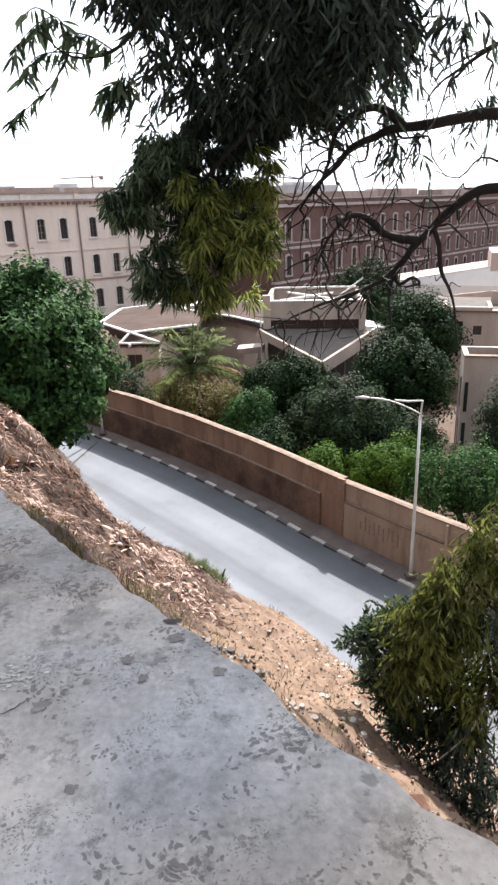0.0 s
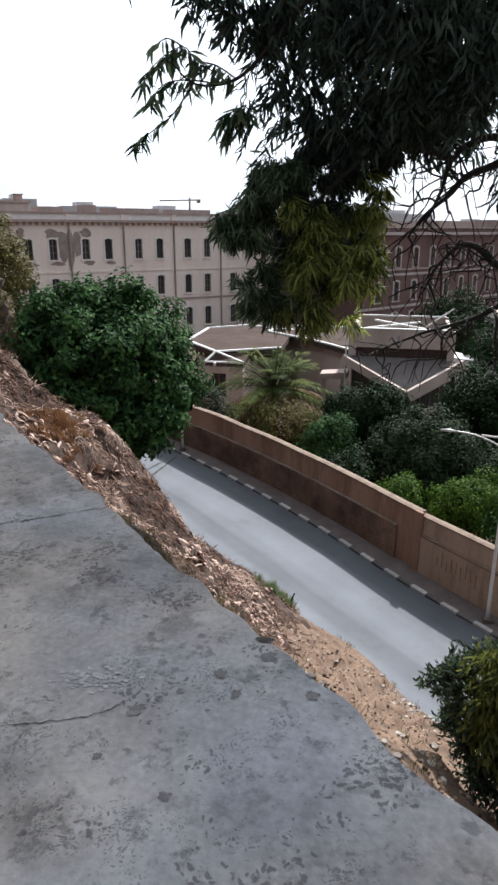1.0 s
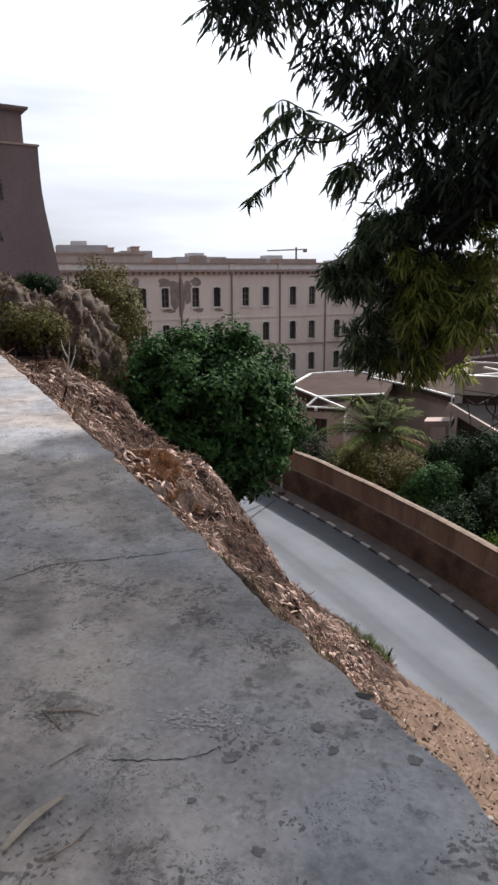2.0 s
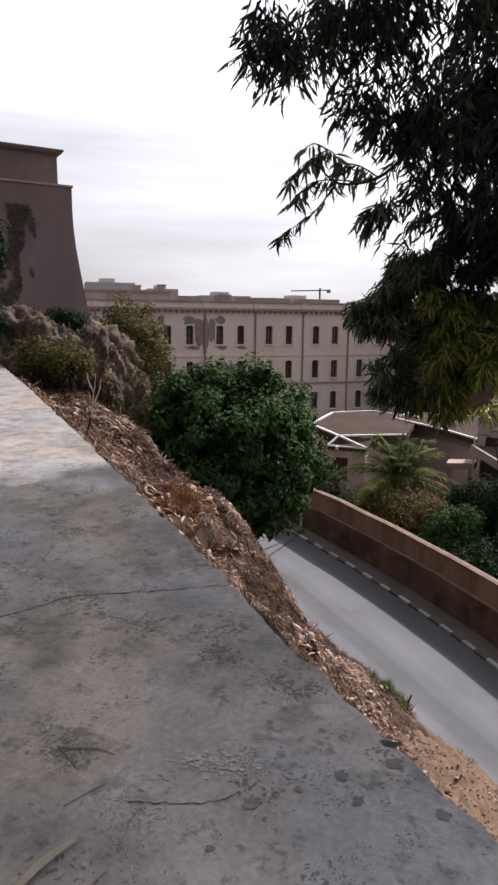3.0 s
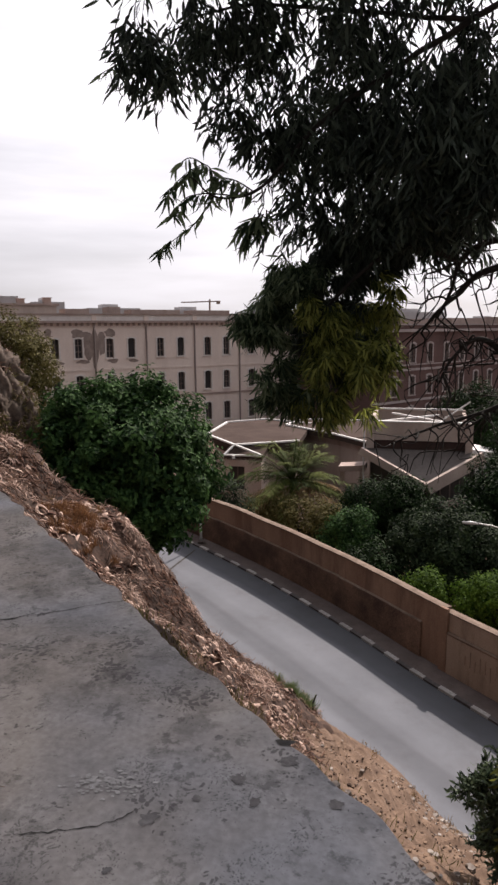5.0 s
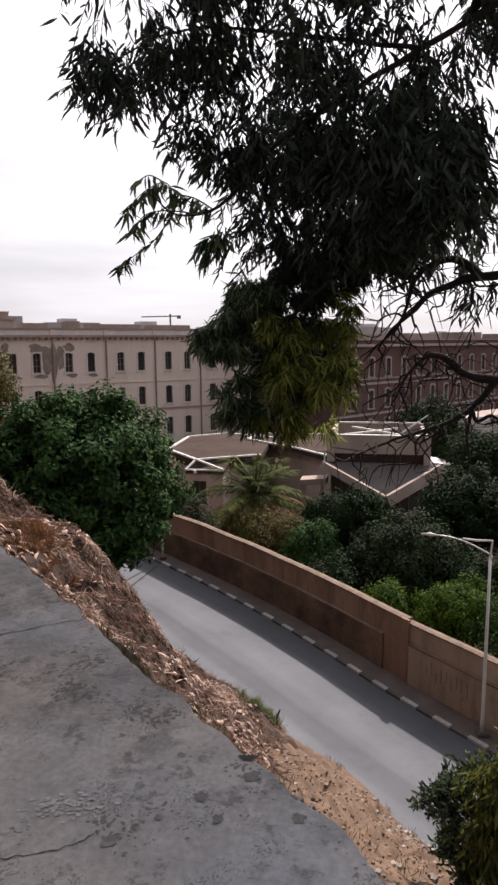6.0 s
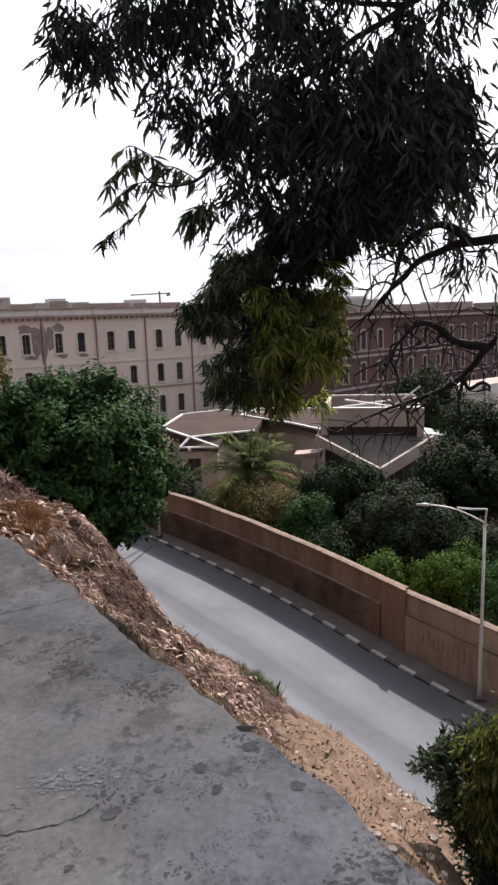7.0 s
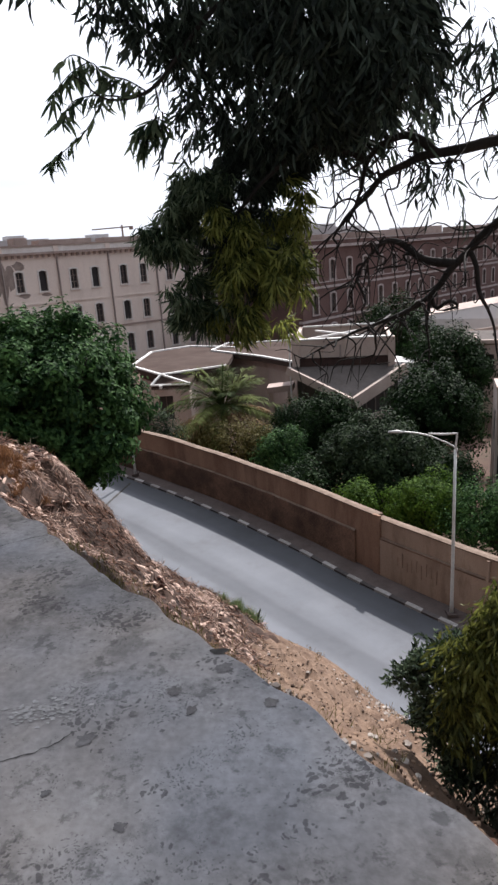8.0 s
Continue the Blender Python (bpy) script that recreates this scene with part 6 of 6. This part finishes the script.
def build_gum_shrub():
    root = thing("gum_shrub", "bushy young eucalyptus growing from the bank below the slab", "shrub")
    for x, y in ((1.55, 3.9), (1.75, 3.7), (1.4, 3.6), (1.6, 4.1)):
        b = Build()
        p = Vector((x, y, -4.6))
        b.tube(smooth_path([p, p + Vector((rng.uniform(-0.15, 0.1), rng.uniform(-0.1, 0.1), 1.1)), p + Vector((rng.uniform(-0.35, 0.1), rng.uniform(-0.1, 0.1), 1.9))], 4), [0.028 - 0.0025 * i for i in range(9)], 7)
        part("stem", b, M["bark"], root, smooth=True)
    b = Build()
    b.tube(smooth_path([(1.70, 3.5, -2.95), (1.50, 3.3, -3.14), (1.30, 3.28, -3.36)], 5), [0.012 - 0.0008 * i for i in range(11)], 6)
    part("branch", b, M["sapling"], root, "pale bare branch", smooth=True)
    # small-leaved outer sprigs
    for x, y, z, rx, rz, count in ((0.92, 3.72, -2.70, 0.17, 0.18, 70), (0.84, 3.75, -2.80, 0.15, 0.12, 40), (1.03, 3.74, -2.90, 0.22, 0.22, 90), (0.96, 3.7, -3.06, 0.20, 0.13, 70), (1.12, 3.7, -3.22, 0.22, 0.22, 90), (1.12, 3.78, -2.62, 0.2, 0.15, 70),
                                   (1.38, 3.85, -3.0, 0.4, 0.5, 260), (1.20, 3.7, -3.5, 0.22, 0.22, 120)):
        b, stems = Build(), Build()
        leafy_twigs(b, stems, (x, y, z), (rx, rx, rz), count, 0.042)
        part("sprig", stems, M["bark"], root)
        part("foliage", b, M["shrub_leaf"], root, "small blue-green leaves")
    # long drooping leaves
    for x, y, z, rx, rz, count, mat in ((1.18, 3.45, -2.38, 0.22, 0.13, 1100, "shrub_young"), (1.10, 3.4, -2.55, 0.14, 0.1, 420, "shrub_young"), (1.42, 3.45, -2.2, 0.20, 0.26, 1500, "shrub_young"), (1.66, 3.6, -1.92, 0.16, 0.34, 900, "shrub_young"), (1.32, 3.62, -2.80, 0.24, 0.24, 1000, "shrub_young"),
                                        (1.42, 3.55, -3.2, 0.28, 0.34, 1500, "gum_leaf"), (1.50, 3.5, -3.65, 0.32, 0.34, 1500, "gum_leaf"), (1.92, 3.6, -2.6, 0.34, 0.6, 2400, "gum_leaf"), (1.52, 3.45, -2.85, 0.2, 0.3, 700, "shrub_young")):
        b = Build()
        gum_cluster(b, (x, y, z), rx, rz, int(count * 1.25), 0.0, 0.095)
        part("foliage", b, M[mat], root, "long drooping olive-green leaves" if mat == "shrub_young" else "long drooping dark leaves")


def build_tufts(name, label, spots, mat, height, blades):
    b = Build()
    for x, y, z in spots:
        for _ in range(blades):
            az, lean = rng.uniform(0, math.tau), rng.uniform(0.1, 0.8)
            d = Vector((math.cos(az) * lean, math.sin(az) * lean, 1))
            leaf(b, Vector((x + rng.gauss(0, 0.06), y + rng.gauss(0, 0.06), z - 0.02)), d, height * rng.uniform(0.5, 1.3), min(0.012, height * 0.07), 0.7)
    tagged(part(name, b, mat), label, "grass", kind="stuff")


def build_litter():
    """Leaf litter, chips and rubble lying on the bank."""
    b, c = Build(), Build()
    for _ in range(150000):
        a = rng.uniform(-3, 9) if rng.random() < 0.45 else rng.uniform(5, 29)
        o = road_edge(a) * rng.random() ** 1.7
        if o < 0.03:
            continue
        keep = (0.08 + 0.92 * littered(a, o)) * (1.0 if noise.noise((a * 0.8, o * 0.8, 5)) > -0.15 else 0.25) * (1 - 0.75 * step(o, 5, 8) * (1 - step(a, 6, 9)))
        if rng.random() > keep:
            continue
        p = at(a, o)
        p.z = bank_z(a, o) + 0.01
        d = Vector((rng.uniform(-1, 1), rng.uniform(-1, 1), rng.uniform(-0.6, 0.15)))
        far = 0.35 + 0.09 * max(0.0, a) if a < 4 else 0.6 + 0.04 * a
        leaf(b, p, d, rng.uniform(0.04, 0.15) * far, rng.uniform(0.006, 0.019) * far, rng.uniform(-0.8, 0.8), Vector((rng.uniform(-0.3, 0.3), rng.uniform(-0.3, 0.3), 1)))
    tagged(part("leaf_litter", b, M["litter"]), "dry brown leaf litter and bark on the bank", "litter", kind="stuff")
    red, pale = Build(), Build()
    for _ in range(6200):
        a = 4.5 + 14.5 * rng.random() ** 1.1
        o = road_edge(a) * rng.random() ** 1.5
        lie = noise.noise((a * 1.1 - o * 0.5, o * 0.8, 21))
        if o < 0.06 or lie + rng.gauss(0, 0.12) < -0.12 or rng.random() > step(a, 5.5, 9.5) * littered(a, o):
            continue
        bright = noise.noise((a * 0.75 - o * 0.35, o * 0.55, 11)) + rng.gauss(0, 0.2)
        b2 = pale if bright > 0.13 else red
        az = rng.gauss(0.2, 0.75)
        run = N * math.cos(az) - E * math.sin(az)
        far = 0.65 + 0.05 * a
        for _ in range(rng.randint(6, 20)):
            aa, oo = a + rng.gauss(0, 0.1), max(0.04, o + rng.gauss(0, 0.1))
            p = at(aa, oo)
            p.z = bank_z(aa, oo) + rng.uniform(-0.01, 0.07)
            w = run + Vector((rng.gauss(0, 0.55), rng.gauss(0, 0.55)))
            fall = bank_z(aa + w.dot(E) * 0.2, oo + w.dot(N) * 0.2) - bank_z(aa, oo)
            d = Vector((w.x, w.y, fall * 4.5 + rng.uniform(-0.15, 0.45)))
            leaf(b2, p, d, rng.uniform(0.07, 0.3) * far, rng.uniform(0.007, 0.022) * far, rng.uniform(-0.8, 1.4), Vector((rng.uniform(-0.8, 0.8), rng.uniform(-0.8, 0.8), 1)))
    tagged(part("dry_thatch", red, M["thatch"]), "tangled reddish-brown dry stems covering the bank", "straw", kind="stuff")
    tagged(part("bleached_straw", pale, M["thatch_pale"]), "patches of bleached pinkish straw on the bank", "straw", kind="stuff")
    for _ in range(1900):
        a = rng.choice((rng.gauss(1.2, 0.5), rng.uniform(-2, 9), rng.gauss(6.5, 1.5)))
        o = rng.choice((rng.uniform(0.08, 0.9), rng.uniform(0.1, road_edge(a) - 0.4), road_edge(a) - abs(rng.gauss(0, 0.5))))
        if o < 0.05:
            continue
        p = at(a, o)
        p.z = bank_z(a, o)
        s = (0.006 + 0.02 * rng.random() ** 3) * (1 + 0.16 * max(0, o))
        pts = []
        for q in range(5):
            an = q * math.tau / 5 + rng.uniform(-0.3, 0.3)
            pts.append((p.x + s * math.cos(an), p.y + s * math.sin(an)))
        c.prism(pts, p.z - 0.02, p.z + s * rng.uniform(0.3, 0.9))
    for a0, o0, sa, so, n, big in ((1.05, 0.48, 0.16, 0.09, 110, 0.026), (1.55, 0.52, 0.35, 0.14, 50, 0.024), (0.5, 0.46, 0.35, 0.12, 30, 0.013), (-0.5, 0.42, 0.3, 0.1, 60, 0.009)):
        for _ in range(n):
            a, o = rng.gauss(a0, sa), max(0.1, rng.gauss(o0, so))
            p = at(a, o)
            z = bank_z(a, o)
            s = big * rng.uniform(0.3, 1.0)
            turn = rng.uniform(0, math.tau)
            pts = []
            for q in range(6):
                an = q * math.tau / 6 + rng.uniform(-0.35, 0.35)
                u, v = s * math.cos(an), s * 0.6 * math.sin(an)
                pts.append((p.x + u * math.cos(turn) - v * math.sin(turn), p.y + u * math.sin(turn) + v * math.cos(turn)))
            c.prism(pts, z - 0.02, [z + s * rng.uniform(0.2, 0.9) for _ in pts])
    chips = Build()
    for _ in range(10000):
        a = 4.2 + 14 * rng.random() ** 1.2
        o = 0.45 + (road_edge(a) - 0.95) * rng.random() ** 1.4
        if rng.random() > (0.06 + 0.94 * step(a, 5.5, 8.5)) * littered(a, o) or noise.noise((a * 0.9 - o * 0.4, o * 0.7, 31)) + rng.gauss(0, 0.1) < 0.03:
            continue
        p = at(a, o)
        p.z = bank_z(a, o) + 0.01
        az = rng.gauss(0.1, 0.8)
        w = N * math.cos(az) - E * math.sin(az)
        fall = (bank_z(a + w.dot(E) * 0.2, o + w.dot(N) * 0.2) - bank_z(a, o)) * 5
        d = Vector((w.x, w.y, fall + rng.uniform(-0.1, 0.35))).normalized()
        far = 0.75 + 0.03 * a
        ln, wd = rng.uniform(0.06, 0.26) * far, rng.uniform(0.016, 0.05) * far
        sd = d.cross(Vector((rng.uniform(-0.5, 0.5), rng.uniform(-0.5, 0.5), 1))).normalized()
        up = sd.cross(d)
        k = len(chips.v)
        for t, g in ((-1, 0.5), (-0.3, 1.0), (0.4, 0.9), (1, 0.3)):
            m = p + d * ln * t * 0.5 + up * 0.02 * (1 - t * t)
            for sx, sz in ((-1, 0), (0, 0.6), (1, 0), (0, -0.5)):
                chips.v.append(tuple(m + sd * wd * g * sx * rng.uniform(0.7, 1.2) + up * wd * g * sz))
        for r in range(3):
            for q in range(4):
                chips.f.append((k + r * 4 + q, k + r * 4 + (q + 1) % 4, k + r * 4 + 4 + (q + 1) % 4, k + r * 4 + 4 + q))
        chips.f += [(k + 3, k + 2, k + 1, k), (k + 12, k + 13, k + 14, k + 15)]
    tagged(part("bark_chips", chips, M["bark_chip"]), "bleached bark and root pieces strewn over the bank", "bark", kind="stuff")
    grit = Build()
    for _ in range(9000):
        a = rng.uniform(-3, 10)
        o = 0.15 + (road_edge(a) - 0.3) * rng.random() ** 1.8
        if rng.random() < littered(a, o):
            continue
        p = at(a, o)
        z = bank_z(a, o)
        s = rng.uniform(0.004, 0.012) * (1 + 0.22 * o)
        pts = [(p.x + s * math.cos(q * 1.2566 + rng.uniform(-0.4, 0.4)), p.y + s * math.sin(q * 1.2566 + rng.uniform(-0.4, 0.4))) for q in range(5)]
        grit.prism(pts, z - 0.01, z + s * rng.uniform(0.3, 0.9))
    tagged(part("gravel", grit, M["grit"]), "small brown stones scattered over the bare earth", "gravel", kind="stuff")
    tagged(part("rubble", c, M["rubble"]), "pale broken stones and plaster chips on the bank", "rubble", kind="stuff")


def build_small_things():
    b = Build()
    rows = []
    for i in range(9):
        t = i / 8
        c = Vector((-1.055 + 0.065 * t - 0.012 * math.sin(t * math.pi), 1.24 + 0.225 * t, SLAB_Z + 0.006 + 0.008 * math.sin(t * math.pi)))
        w = 0.013 * math.sin(math.pi * min(1.0, 0.12 + 0.85 * t)) ** 0.7 + 0.001
        rows.append([c + Vector((-w, 0.2 * w, 0.005)), c, c + Vector((w, -0.2 * w, 0.004)), c + Vector((0, 0, -0.003))])
    for p, q in zip(rows, rows[1:]):
        for j in range(4):
            b.face(p[j], p[(j + 1) % 4], q[(j + 1) % 4], q[j])
    tagged(part("fallen_leaf", b, M["dead_leaf"]), "long dry beige eucalyptus leaf on the slab", "leaf")
    for pts in ([(-1.30, 1.81), (-1.22, 1.76), (-1.16, 1.72)], [(-1.11, 1.56), (-1.08, 1.62), (-1.04, 1.69)], [(-1.28, 1.80), (-1.16, 1.84), (-1.08, 1.83)], [(-0.93, 1.24), (-0.88, 1.31), (-0.86, 1.38)]):
        b = Build()
        b.tube([(x, y, SLAB_Z + 0.006) for x, y in pts], [0.0028, 0.0024, 0.0014], 5)
        tagged(part("twig", b, M["twig"]), "thin dead twig lying on the slab", "twig", "twigs on the slab")
    # small bare sapling before the rocks
    root = thing("sapling", "small bare forked sapling with pale bark", "sapling")
    foot = Vector((-6.9, 11.05, bank_z((Vector((-6.9, 11.05)) - S0).dot(E), (Vector((-6.9, 11.05)) - S0).dot(N)) - 0.15))
    fork = Vector((-6.79, 11.11, -1.91))
    b = Build()
    b.tube(smooth_path([foot, (foot + fork) / 2 + Vector((-0.03, 0, 0)), fork], 4), [0.032 - 0.0015 * i for i in range(9)], 7)
    part("trunk", b, M["bark"], root, smooth=True)
    for pts in ([(-6.79, 11.11, -1.93), (-6.76, 11.12, -1.6), (-6.72, 11.15, -1.3), (-6.70, 11.16, -1.05)], [(-6.77, 11.12, -1.7), (-6.66, 11.2, -1.4), (-6.6, 11.2, -1.15)], [(-6.79, 11.11, -1.93), (-6.6, 11.2, -1.9), (-6.42, 11.3, -2.0), (-6.28, 11.4, -2.25)], [(-6.74, 11.14, -1.42), (-6.82, 11.1, -1.2), (-6.84, 11.1, -1.05)]):
        b = Build()
        line = smooth_path(pts, 4)
        b.tube(line, [0.02 - 0.014 * i / (len(line) - 1) for i in range(len(line))], 6)
        part("branch", b, M["sapling"], root, smooth=True)
    # brick at the slab's edge
    bm = bmesh.new()
    bmesh.ops.create_cube(bm, size=1.0)
    bmesh.ops.scale(bm, vec=(0.115, 0.075, 0.07), verts=bm.verts)
    bmesh.ops.bevel(bm, geom=bm.edges[:], offset=0.005, segments=2, affect="EDGES")
    me = bpy.data.meshes.new("brick")
    bm.to_mesh(me)
    bm.free()
    me.materials.append(M["brown_brick"])
    ob = tagged(new("brick", me), "broken brown brick lying beside the slab", "brick")
    ob.matrix_world = Matrix.Translation((*at(-0.3, 0.33).xy, bank_z(-0.3, 0.33) + 0.03)) @ Matrix.Rotation(0.05, 4, "Z") @ Matrix.Rotation(0.12, 4, "Y")
    # dry stake beside the road
    p = at(13.55, 10.25)
    z = bank_z(13.55, 10.25)
    b = Build()
    b.tube([(p.x, p.y, z - 0.1), (p.x + 0.03, p.y, z + 0.3), (p.x + 0.12, p.y, z + 0.55)], [0.04, 0.032, 0.02], 7)
    tagged(part("stump", b, M["bark"]), "short dark dead stump beside the road", "stump")


def build_skyline():
    for x, y, w, d, z1 in ((-101, 178, 14, 10, 10.0), (-88, 186, 9, 9, 8.5), (-72, 196, 16, 9, 6.8), (-50, 205, 18, 9, 6.0), (-25, 215, 20, 10, 5.6), (20, 240, 26, 10, 5.5), (70, 240, 30, 12, 1.6), (120, 220, 30, 12, 1.4), (45, 236, 10, 9, 2.6), (92, 232, 9, 9, 2.2)):
        root = thing("distant_building", "hazy pale apartment block far off on the skyline", "building", "distant buildings", at=(x, y, 0), turn=0.6)
        b = Build()
        b.box((-w / 2, -d / 2, -13.2), (w / 2, d / 2, z1))
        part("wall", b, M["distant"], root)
        b = Build()
        b.box((-w * 0.2, -d * 0.3, z1), (w * 0.1, d * 0.3, z1 + 1.2))
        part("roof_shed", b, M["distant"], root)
    root = thing("tower_crane", "thin tower crane far off on the skyline", "crane", at=(-61.5, 293.3, 0))
    b = Build()
    b.bar((0, 0, -13.2), (0, 0, 13.6), 0.7)
    part("mast", b, M["cornice"], root)
    b = Build()
    b.bar((-14, 4, 12.6), (5, -1.5, 12.6), 0.5)
    part("jib", b, M["cornice"], root)
    b = Build()
    b.box((3.4, -2, 11.4), (5, -1, 12.5))
    part("counterweight", b, M["cornice"], root)


build_ground()
build_bank()
build_slab()
walkway = build_road()
build_wall()
build_street_lamp(5.45, 19.33, 6.2, 1.55)
build_street_lamp(-7.62, 33.05, 6.2, 1.55)
build_barracks()
build_brick_building()
build_pavilion_house()
build_side_buildings()
build_tower()
build_rocks()
build_skyline()
build_gum_tree()
build_gum_shrub()
build_bush("round_tree", "round leafy green tree on the bank beside the road", "tree", "", (-8.35, 22.6, -4.95), (3.85, 3.2, 3.6), M["leaf_mid"], 60000, 0.21, 240, ground=-11.0, ragged=0.25, tight=2.5)
for spec in (
    ("shrub", "green garden shrub behind the wall", (3.05, 35.9, -9.6), (1.6, 1.5, 1.9), "leaf_dark", 3000, 0.17),
    ("tree", "dense dark green garden tree", (9.1, 37.0, -9.7), (2.9, 2.6, 2.8), "leaf_dark", 9000, 0.2),
    ("tree", "dusty grey-green garden tree behind the wall", (4.8, 30.7, -10.4), (2.9, 2.4, 2.4), "leaf_grey", 9000, 0.17),
    ("shrub", "small bright green shrub behind the wall", (3.3, 26.4, -10.8), (0.9, 0.8, 1.1), "leaf_bright", 2200, 0.13),
    ("shrub", "wide bright green shrub behind the wall", (6.2, 26.3, -11.0), (1.9, 1.3, 1.5), "leaf_bright", 5200, 0.13),
    ("shrub", "wide green shrub behind the wall", (8.8, 25.0, -11.2), (2.7, 1.4, 1.7), "leaf_mid", 5600, 0.13),
    ("tree", "dark tree between the houses", (12.3, 46.5, -9.0), (3.2, 2.6, 3.0), "leaf_dark", 6000, 0.24),
    ("shrub", "dry olive shrub under the palm", (-2.1, 35.9, -11.2), (2.6, 1.6, 1.9), "leaf_olive", 4200, 0.16),
    ("shrub", "green climbing shrub behind the wall", (0.3, 34.0, -11.0), (1.6, 1.3, 1.7), "leaf_mid", 3400, 0.16),
    ("tree", "green tree beside the flat-roofed house", (12.3, 28.6, -10.4), (1.6, 1.4, 2.7), "leaf_grey", 5200, 0.15),
    ("tree", "dark tree behind the pavilion house", (11.5, 55.0, -9.0), (2.6, 2.2, 3.2), "leaf_dark", 4200, 0.25),
    ("shrub", "dark shrub beside the pavilion house", (1.3, 38.5, -10.8), (1.8, 1.5, 2.0), "leaf_dark", 3600, 0.18),
    ("shrub", "dark green shrub in the garden", (5.8, 35.0, -11.3), (2.1, 1.7, 1.6), "leaf_dark", 4200, 0.18),
    ("tree", "far green tree before the brick building", (13.8, 76.0, -9.5), (4.0, 3.0, 3.2), "leaf_dark", 3600, 0.34),
    ("shrub", "thin shrub at the end of the wall", (-6.2, 34.6, -10.4), (1.0, 0.9, 2.4), "leaf_grey", 2200, 0.15),
    ("shrub", "dark shrub along the inside of the wall", (1.2, 29.5, -11.4), (1.6, 1.4, 1.7), "leaf_dark", 3600, 0.15),
    ("shrub", "dark shrub along the inside of the wall", (-0.6, 36.6, -11.6), (1.6, 1.4, 1.6), "leaf_dark", 3200, 0.16),
    ("tree", "dark shade tree beside the folded roof", (3.4, 40.2, -11.6), (2.0, 1.4, 1.6), "leaf_dark", 3600, 0.19),
    ("tree", "broad dark tree in the garden", (8.3, 31.3, -11.6), (1.6, 1.5, 1.5), "leaf_dark", 3200, 0.17),
    ("shrub", "dark shrub below the porch", (-5.0, 41.5, -12.0), (1.8, 1.4, 1.5), "leaf_olive", 3200, 0.17),
    ("tree", "grey olive tree beside the bastion", (-12.4, 23.2, -1.2), (1.7, 1.5, 1.9), "leaf_olive", 5200, 0.13),
    ("shrub", "olive scrub growing on the rock mound", (-11.0, 16.9, -1.3), (0.8, 0.6, 0.55), "leaf_olive", 900, 0.1),
    ("shrub", "olive scrub growing on the rock mound", (-12.2, 17.2, -1.2), (0.9, 0.6, 0.6), "leaf_olive", 900, 0.1),
    ("shrub", "dark scrub at the foot of the bastion", (-13.3, 20.2, -0.15), (0.9, 0.6, 0.4), "leaf_dark", 2200, 0.09),
    ("shrub", "dark scrub at the foot of the bastion", (-15.2, 18.7, -0.4), (0.8, 0.6, 0.5), "leaf_dark", 2200, 0.09),
    ("shrub", "ivy clump on the bastion", (-15.6, 18.9, 2.2), (0.9, 0.7, 1.3), "leaf_dark", 2400, 0.13),
):
    kind, label, c, r, mat, n, size = spec
    build_bush(kind, label, kind, "garden plants", c, r, M[mat], int(n * 2.2), size * 1.05, 26 + n // 200, ground=-13.0 if c[1] > 24 else -4.0 if c[2] > -5 else -10.0)
build_palm((-3.2, 39.6, -9.3), -13.0)
build_litter()
build_small_things()
spots = [at(rng.gauss(11.6, 0.6), rng.gauss(2.5, 0.3)) for _ in range(60)]
build_tufts("rust_grass", "clump of rust-coloured dry grass on the bank", [(p.x, p.y, bank_z((Vector((p.x, p.y)) - S0).dot(E), (Vector((p.x, p.y)) - S0).dot(N))) for p in spots], M["rust_grass"], 0.2, 60)
spots = []
for _ in range(330):
    a = rng.uniform(2, 19)
    o = road_edge(a) - abs(rng.gauss(0, 0.6)) if rng.random() < 0.55 else rng.uniform(0.2, road_edge(a))
    if o > (1.6 if a < 9 else 0.4) and rng.random() < 0.15 + littered(a, o):
        p = at(a, o)
        spots.append((p.x, p.y, bank_z(a, o)))
build_tufts("dry_grass", "thin dry grass scattered over the bank", spots, M["dry"], 0.17, 16)
spots = []
for _ in range(26):
    a, o = rng.gauss(14.2, 0.55), 10.1 + rng.gauss(0.0, 0.25)
    p = at(a, o)
    spots.append((p.x, p.y, bank_z(a, o)))
bank_weeds = []
for _ in range(150):
    a = rng.gauss(2.2, 0.7) if rng.random() < 0.6 else rng.uniform(2, 7)
    o = 0.3 + abs(rng.gauss(0, 0.5)) if a < 4 else rng.uniform(0.5, 6)
    p = at(a, o)
    bank_weeds.append((p.x, p.y, bank_z(a, o)))
build_tufts("olive_weeds", "sparse olive-brown weeds on the bank", bank_weeds, M["leaf_olive"], 0.075, 30)
build_tufts("green_weeds", "low green weeds beside the road", spots, M["weed"], 0.4, 60)
